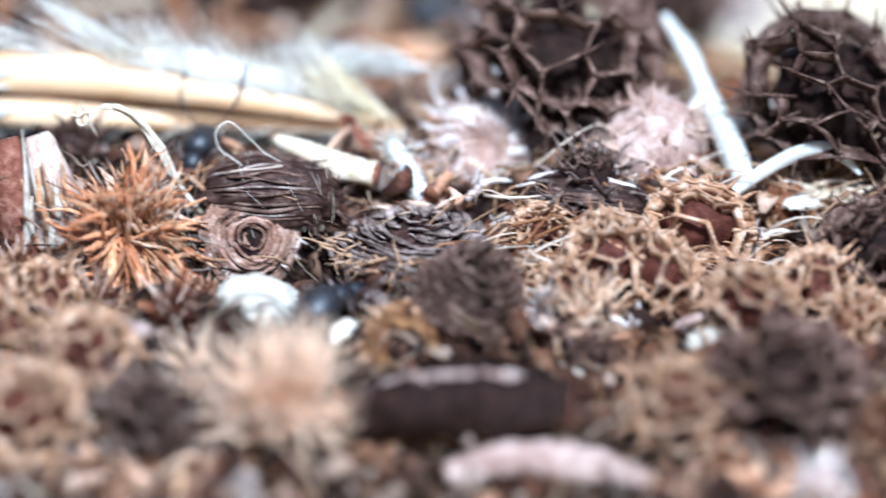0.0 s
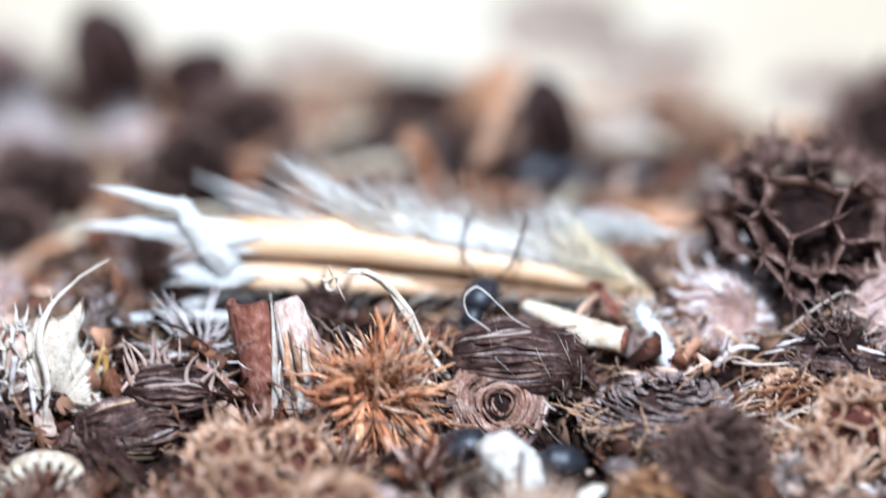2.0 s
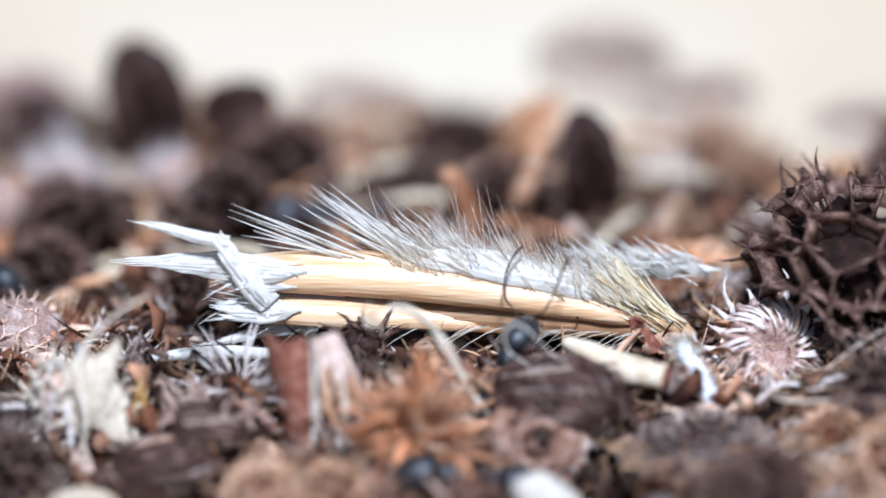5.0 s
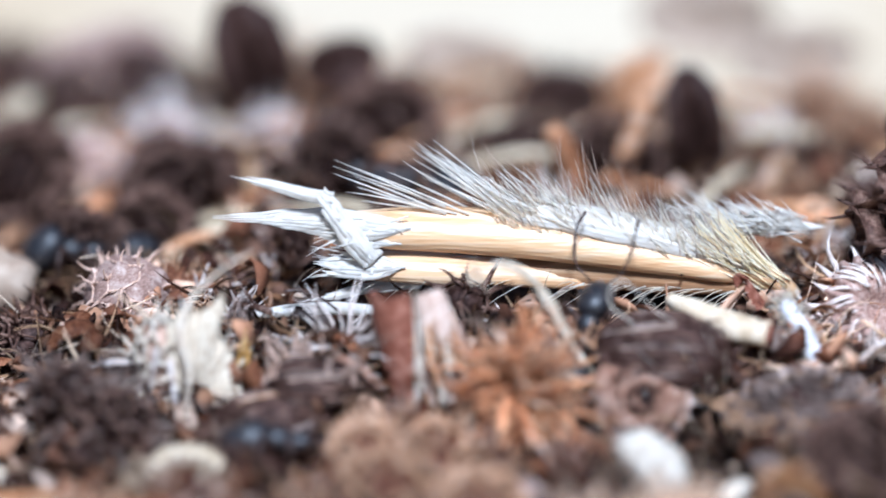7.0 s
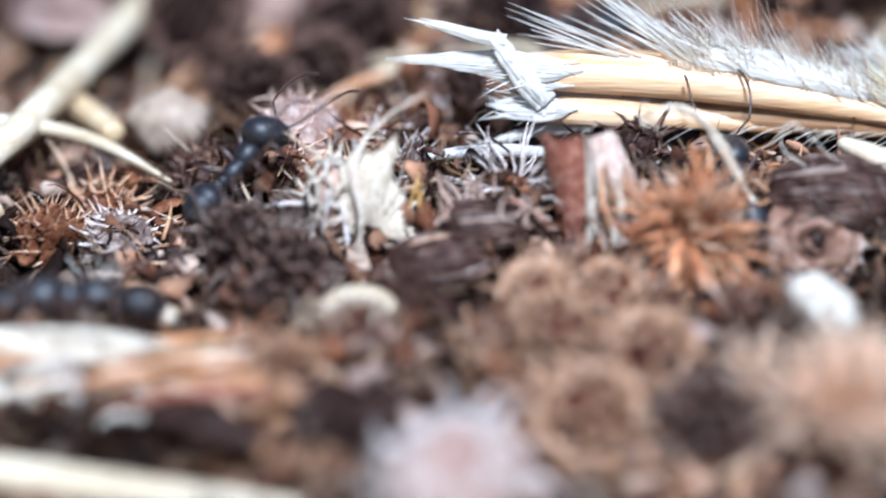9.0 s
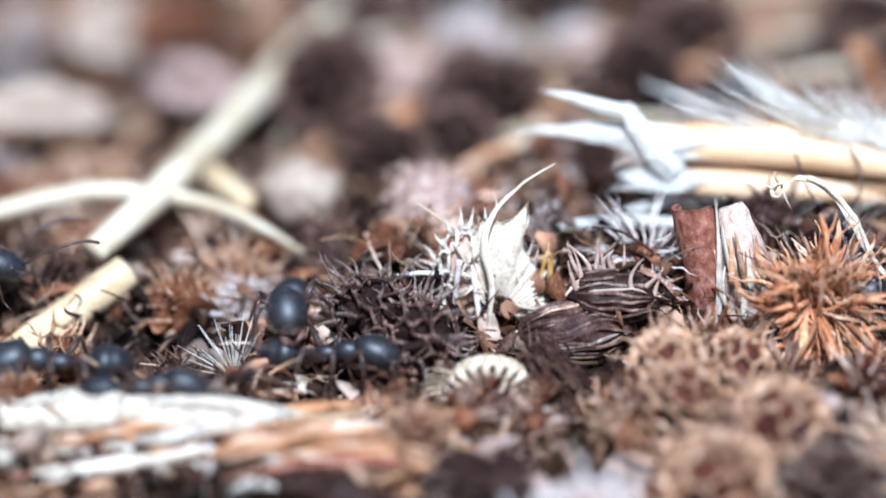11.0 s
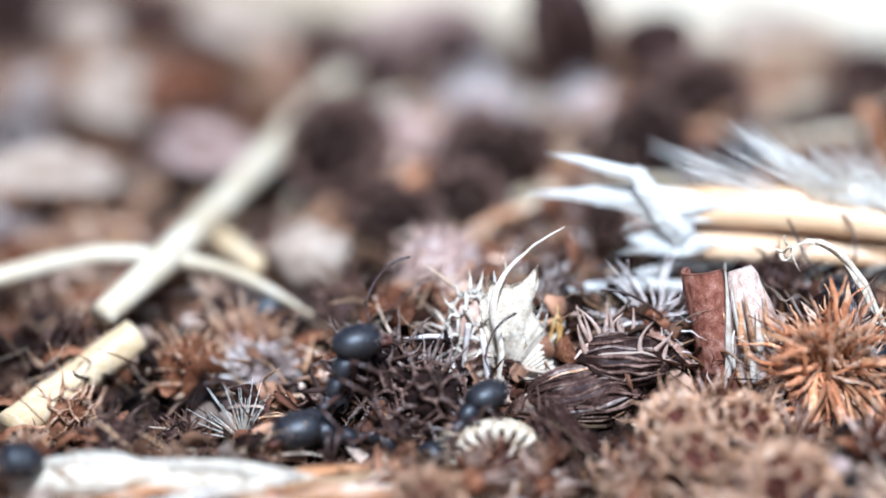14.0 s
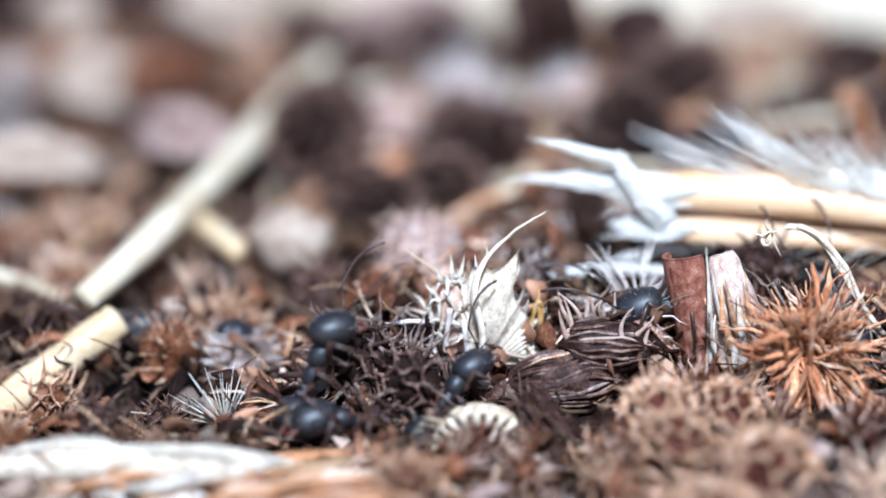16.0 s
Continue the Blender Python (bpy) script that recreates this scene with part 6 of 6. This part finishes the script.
def ant(m, label):
    """A harvester ant, head towards +x; its body about 1.2 above the ground."""
    ob = thing("ant", m, label, "ant", "ants")
    head = part("head", Shape().tube([(-1.3, 0, -0.05), (-1.22, 0, -0.02), (-1.0, 0, 0.02), (-0.6, 0, 0.04), (-0.1, 0, 0.03), (0.4, 0, -0.02), (0.8, 0, -0.1), (1.05, 0, -0.16), (1.18, 0, -0.2)], [0.12, 0.5, 0.8, 0.98, 1.04, 1.0, 0.86, 0.66, 0.3], 20, 0.86), ANT, ob, m=at(2.72, 0, 0.25, 0, 18, 0))
    for s in (1, -1):
        part("jaw", Shape().tube([(1.0, s * 0.45, -0.2), (1.4, s * 0.48, -0.28), (1.68, s * 0.22, -0.32), (1.74, s * 0.02, -0.32)], [0.16, 0.17, 0.11, 0.04], 6), JAW, head, "red-brown jaw")
        part("eye", Shape().ball((0.25, s * 0.98, 0.28), (0.17, 0.1, 0.16), 6, 8), ANT, head)
        part("antenna", Shape().tube([(0.85, s * 0.4, 0.42), (1.1, s * 0.95, 0.9), (1.2, s * 1.4, 1.35)], [0.06, 0.055, 0.07], 6)
             .tube(smooth_line([(1.2, s * 1.4, 1.35), (1.8, s * 1.65, 1.95), (2.5, s * 1.75, 2.5), (3.3, s * 1.7, 2.85), (4.1, s * 1.6, 2.9)], [0.045, 0.05, 0.06, 0.07, 0.03], 17)[0], [0.06 + 0.02 * (i % 2) + 0.001 * i for i in range(16)] + [0.03], 6), ANTLEG, head, "elbowed brown feeler")
    part("thorax", Shape().tube([(1.95, 0, 0.12), (1.75, 0, 0.2), (1.5, 0, 0.28), (1.2, 0, 0.32), (0.9, 0, 0.28), (0.66, 0, 0.18), (0.5, 0, 0.14), (0.3, 0, 0.18), (0.05, 0, 0.18), (-0.2, 0, 0.12), (-0.42, 0, 0.02), (-0.6, 0, -0.06), (-0.72, 0, -0.08)],
         [0.2, 0.42, 0.58, 0.66, 0.62, 0.5, 0.4, 0.45, 0.5, 0.47, 0.38, 0.26, 0.1], 16, 0.95, 0.12, 3.0), ANT, ob)
    part("waist", Shape().ball((-0.72, 0, 0.05), (0.28, 0.26, 0.38), 8, 10).ball((-1.12, 0, 0.1), (0.3, 0.32, 0.4), 8, 10)
         .tube([(-0.4, 0, -0.05), (-1.4, 0, -0.02)], [0.12, 0.12], 6), ANT, ob)
    g = Shape()
    prof = [(0, 0.15), (0.12, 0.5), (0.35, 0.8), (0.65, 0.95), (0.98, 1.0), (1.02, 0.95), (1.35, 0.95), (1.62, 0.85), (1.66, 0.8), (1.92, 0.64), (1.96, 0.58), (2.18, 0.36), (2.32, 0.06)]
    for d, r in prof:
        for k in range(16):
            a = 2 * math.pi * k / 16
            g.v.append(Vector((-1.25 - d, r * math.cos(a), 0.05 + r * 0.92 * math.sin(a))))
    for i in range(len(prof) - 1):
        for k in range(16):
            a, b = i * 16 + k, i * 16 + (k + 1) % 16
            g.f.append((a, a + 16, b + 16, b))
    part("abdomen", g, ANT, ob, "glossy banded abdomen")
    fuzz = Shape()
    loc = random.Random(5)
    for _ in range(120):
        a, b = loc.uniform(0, 6.283), loc.uniform(0.1, 2.6)
        d = Vector((math.cos(b), math.sin(b) * math.cos(a), abs(math.sin(b) * math.sin(a))))
        p = Vector((d.x * 1.28, d.y * 1.1, d.z * 0.9)) * 0.98
        fuzz.tube([p, p + d * 0.2 + Vector((0.06, 0, 0))], [0.014, 0.006], 3)
    tagged(part("fine_bristles", fuzz, HAIRDARK, head), kind="stuff")
    for name, side, sw, x in LEGS:
        part(name, leg_shape(side, sw, 1.0 if sw > -1 else 1.15), ANTLEG, ob, m=at(x, side * 0.32, -0.05))
    return ob


walker = ant(at(6.12, -13.3, -3.58), "black harvester ant walking through the near litter")
walker.scale = (1.05, 1.05, 1.05)
hider = rest(walker, -0.4, -3.79, 0.74, size=0.9, label="black harvester ant in the spikelet's shade")
climber = rest(walker, -25.91, 9.29, -0.36, size=1, label="black harvester ant climbing over burrs")
hauler = rest(walker, -44.88, -13.56, -3.42, size=1, label="black harvester ant tugging at a dark burr")
seed_ant = rest(walker, -49.13, -13.56, -3.42, size=0.88, label="black harvester ant by the cream coil seed")
lurker = rest(walker, -10.1, -5.28, 0.44, size=1.05, label="black harvester ant behind the bark chip")
straw_ant = rest(walker, -48.02, -6.03, 0.57, size=1, label="black harvester ant near the cut straw")
far_ant = rest(walker, 13.69, 22.22, -0.42, size=1.1, label="black harvester ant on the far heap")


for piece in climber.children:
    if piece.name.startswith("head"):
        piece.matrix_basis = at(2.62, 0, 0.4, 0, 46, 0)


def go(a, rows, stride=8.0):
    """Keys an ant: seconds, place, heading, pitch and lean; its legs swing while it moves."""
    walk(a, [(t, at(x, y, z, lean, pitch, head)) for t, x, y, z, head, pitch, lean in rows])
    legs = [c for c in a.children if c.name.startswith("leg")]
    for n, leg in enumerate(legs):
        name, side, sw, x = LEGS[n]
        swing = []
        for k in range(41):
            t = 16.0 * k / 40
            prev, nxt = rows[0], rows[-1]
            for p, q in zip(rows, rows[1:]):
                if p[0] <= t <= q[0]:
                    prev, nxt = p, q
            pace = math.dist(prev[1:4], nxt[1:4]) / max(0.1, nxt[0] - prev[0])
            amp = min(22.0, 5 + 4 * pace)
            swing.append((t, at(x, side * 0.32, -0.05, 0, 0, amp * math.sin(2.4 * math.pi * t + (0 if (n + n // 2) % 2 else math.pi)))))
        walk(leg, swing)


def motions():
    go(walker, [
        (0.0, 8.00, -12.11, -3.15, 228, 6, 0), (0.4, 6.44, -15.31, -3.06, 205, 4, 0), (0.6, 4.74, -15.34, -3.01, 180, 2, 0), (0.8, 3.64, -13.47, -2.86, 172, 0, 0), (1.2, 3.37, -12.33, -2.22, 167, 0, 0), (1.6, 2.56, -12.77, -3.41, 165, 0, 0), (2.0, 3.59, -12.49, -2.94, 165, 0, 0), (2.4, 2.72, -11.10, -2.86, 165, 0, 0), (3.5, 2.44, -11.62, -2.8, 170, 0, 0), (5.5, -2.39, -10.41, -2.8, 175, 0, 0), (6.6, -9.78, -9.92, -2.68, 180, 0, 0), (7.0, -14.45, -11.43, -2.96, 182, 0, 0), (7.4, -16.57, -11.72, -2.91, 180, 0, 0), (7.8, -23.47, -14.19, -3.33, 185, 0, 0), (8.2, -26.18, -13.37, -3.19, 180, 0, 0), (8.6, -30.42, -13.75, -3.26, 180, 0, 0), (9.0, -33.54, -13.48, -3.21, 178, 0, 0), (9.4, -34.7, -12.93, -3.12, 180, 0, 0), (10.0, -38.41, -12.27, -3.01, 182, 0, 0), (12.3, -42.7, -16.48, -2.75, 190, 0, 0), (13.2, -43.92, -17.13, -3.09, 195, 0, 0), (13.8, -46.01, -17.45, -3.26, 185, 0, 0), (16.0, -49.94, -17.62, -3.34, 180, 0, 0)])
    go(hider, [
        (0.0, -0.46, -4.94, 0.31, 70, -30, 0), (0.5, 0.06, -4.4, 0.42, 75, -30, 0), (1.5, 0.89, -4.58, 0.48, 70, -35, 0), (2.5, 1.37, -4.01, 0.7, 60, -40, 0),
        (3.2, 1.66, -3.76, 0.85, 50, -42, 0), (3.5, 1.74, -3.6, 0.88, 48, -42, 0), (5.8, 0.17, -5.55, 0.39, 60, -40, 0), (7.0, -0.23, -5.71, 0.36, 70, -40, 0),
        (8.0, -0.51, -5.82, 0.34, 100, -35, 0), (10.0, -1.31, -6.1, 0.2, 110, -25, 0), (16.0, -2.17, -6.03, 0.17, 120, -25, 0)])
    go(climber, [
        (0, -27.9, 6.09, 0.5, 20, 0, 0), (5.8, -25.95, 4.79, 0.98, 30, 0, 0), (6.2, -21.95, 9.42, 0.81, 0, 0, 0), (6.6, -23.29, 6.58, 0.63, 180, 0, 0), (7, -25.32, 6.64, 0.61, 190, 0, 0), (7.6, -25.98, 1.59, 0.94, 200, 20, 0), (8.2, -26.81, -4.43, 1.04, 60, -20, 0), (9.0, -26.63, -5.97, 1.01, 40, -30, 0), (9.4, -26.06, -6.1, 0.9, 32, -34, 0), (10.0, -26.05, -6.31, 0.67, 30, -45, 0), (10.2, -27.04, -6.84, 0.11, 40, -50, 0), (11.4, -31.7, -8.95, -2.14, 240, 0, 0), (12.3, -34.87, -11.32, -3.38, 350, -5, 0), (12.6, -32.25, -12.06, -3.36, 0, -15, 0), (13.0, -29.44, -11.72, -2.13, 16, -38, 0), (13.3, -28.93, -11.49, -1.91, 20, -50, 0), (13.6, -28.61, -11.20, -1.39, 22, -56, 0), (14.0, -28.39, -11.22, -1.54, 22, -57, 0), (14.5, -28.44, -11.23, -1.39, 24, -56, 0), (15.0, -28.34, -11.13, -1.45, 20, -58, 0), (15.5, -28.72, -11.26, -1.57, 22, -56, 0), (16.0, -28.63, -11.25, -1.65, 22, -58, 0)])
    go(hauler, [
        (0.0, -47.71, -13.56, -3.42, 0, 0, 0), (7.5, -39.79, -13.28, -3.38, 0, 0, 0), (9.0, -35.81, -13.46, -3.31, 5, 0, 0), (9.8, -29.87, -13.09, -3.15, 5, 0, 0), (10.2, -28.75, -12.72, -2.98, 20, 0, 0), (12.3, -28.44, -9.63, -3.23, 285, 0, 0), (12.7, -28.31, -9.52, -3.13, 275, 0, 0), (13.0, -27.68, -9.55, -3.11, 255, -4, 0), (13.3, -27.17, -10.57, -3.38, 235, -6, 0), (13.6, -27.19, -11.45, -3.69, 212, -8, 0), (14.0, -27.88, -12.18, -3.85, 196, -10, 0), (14.3, -28.89, -12.58, -4.13, 190, -10, 0), (14.6, -28.14, -12.40, -4.35, 196, -8, 0), (15.0, -27.67, -11.94, -4.15, 205, -6, 0), (15.5, -27.19, -11.80, -4.15, 208, -6, 0), (16.0, -26.25, -11.85, -4.02, 204, -10, 0)])
    go(seed_ant, [
        (0.0, -50.32, -16.76, -4.6, 0, 0, 0), (10.2, -47.52, -16.54, -4.38, 0, 0, 0), (11.2, -34.33, -15.17, -3.26, 5, 0, 0), (12.3, -24.24, -11.99, -3.25, 15, -14, 0), (12.6, -23.64, -12.23, -3.19, 25, -20, 0), (13.0, -22.37, -12.08, -2.85, 36, -34, 0), (13.5, -22.60, -12.24, -3.27, 36, -34, 0), (14.0, -22.30, -12.25, -3.34, 36, -34, 0), (14.5, -22.77, -12.22, -3.05, 38, -34, 0), (15.0, -23.21, -13.80, -3.35, 48, -14, 0), (15.5, -22.14, -12.26, -3.20, 40, -36, 0), (16.0, -21.94, -11.50, -2.91, 38, -38, 0)])
    go(lurker, [(0.0, -8.2, -4.2, -1.6, 185, -15, 0), (14.4, -8.2, -4.2, -1.6, 185, -15, 0), (15.2, -8.8, -4.6, -0.4, 185, -10, 0), (15.6, -9.3, -4.6, 0.3, 184, 0, 0), (16.0, -9.48, -6.12, 0.14, 184, 0, 0)])
    go(straw_ant, [
        (0.0, -52.24, -7.34, -0.61, 0, 0, 0), (10.4, -47.97, -7.34, -0.61, 10, 0, 0), (12.3, -43.13, -7.44, 0.30, 20, 0, 0), (12.6, -40.39, -5.84, -0.23, 200, 0, 0), (13.0, -41.93, -4.94, -2.20, 190, 0, 0), (13.6, -29.55, 0.42, -1.79, 180, 0, 0), (14.4, -31.93, -0.22, -1.75, 190, 0, 0), (14.8, -34.59, -1.08, -2.28, 200, 0, 0), (15.2, -34.61, -3.24, -3.07, 160, 0, 0), (16.0, -35.32, -3.39, -2.42, 175, 0, 0)])
    # the white seed, turned over as the ant pushes past
    walk(white_seed, [(t, at(x, -12.9, z, 10, turn, 20)) for t, x, z, turn in (
        (0.0, 3.1, -3.42, 24), (0.4, 3.1, -3.4, 24), (0.6, 3.4, -3.5, 42), (0.8, 3.55, -3.53, 58), (1.2, 3.55, -3.5, 60), (1.6, 3.75, -3.75, 62), (2.0, 3.4, -3.4, 56), (3.0, 3.2, -3.5, 52), (16.0, 3.1, -3.55, 52))])
    # the arched straw, tossed about by the ant below it
    walk(bent_straw, [(t, at(-48.21 + dx, 0.07 - 0.3 * dz, -0.47 + dz, 0, turn, 0)) for t, dx, dz, turn in (
        (0.0, 0, 0, 0), (12.3, 0, 0, 0), (14.15, 0, 0, 0), (14.3, 0, 1.4, -8), (14.5, 0, 1.5, -8), (14.6, -0.6, 1.2, -4), (14.7, -1.2, 0.4, 0), (14.9, -1.6, 0.1, 2),
        (15, -1.2, 3.99, -6.78), (15.1, -1.5, 4.86, -9.59), (15.2, -3.6, 1.8, -1), (15.3, -3.8, -0.8, 2), (15.5, -7.0, -1.3, 5), (15.7, -8.3, -1.0, 5), (16.0, -8.5, -0.9, 5))])
    go(far_ant, [(0, 15.13, 13.95, 2.27, 180, 0, 0), (2.5, 4.72, 14.21, 2.48, 180, 0, 0), (3.5, -1.44, 14.33, 2.69, 182, 0, 0), (5.8, -8.89, 12.74, 2.4, 180, 0, 0), (16, -10.64, 12.37, 2.38, 180, 0, 0)])


motions()
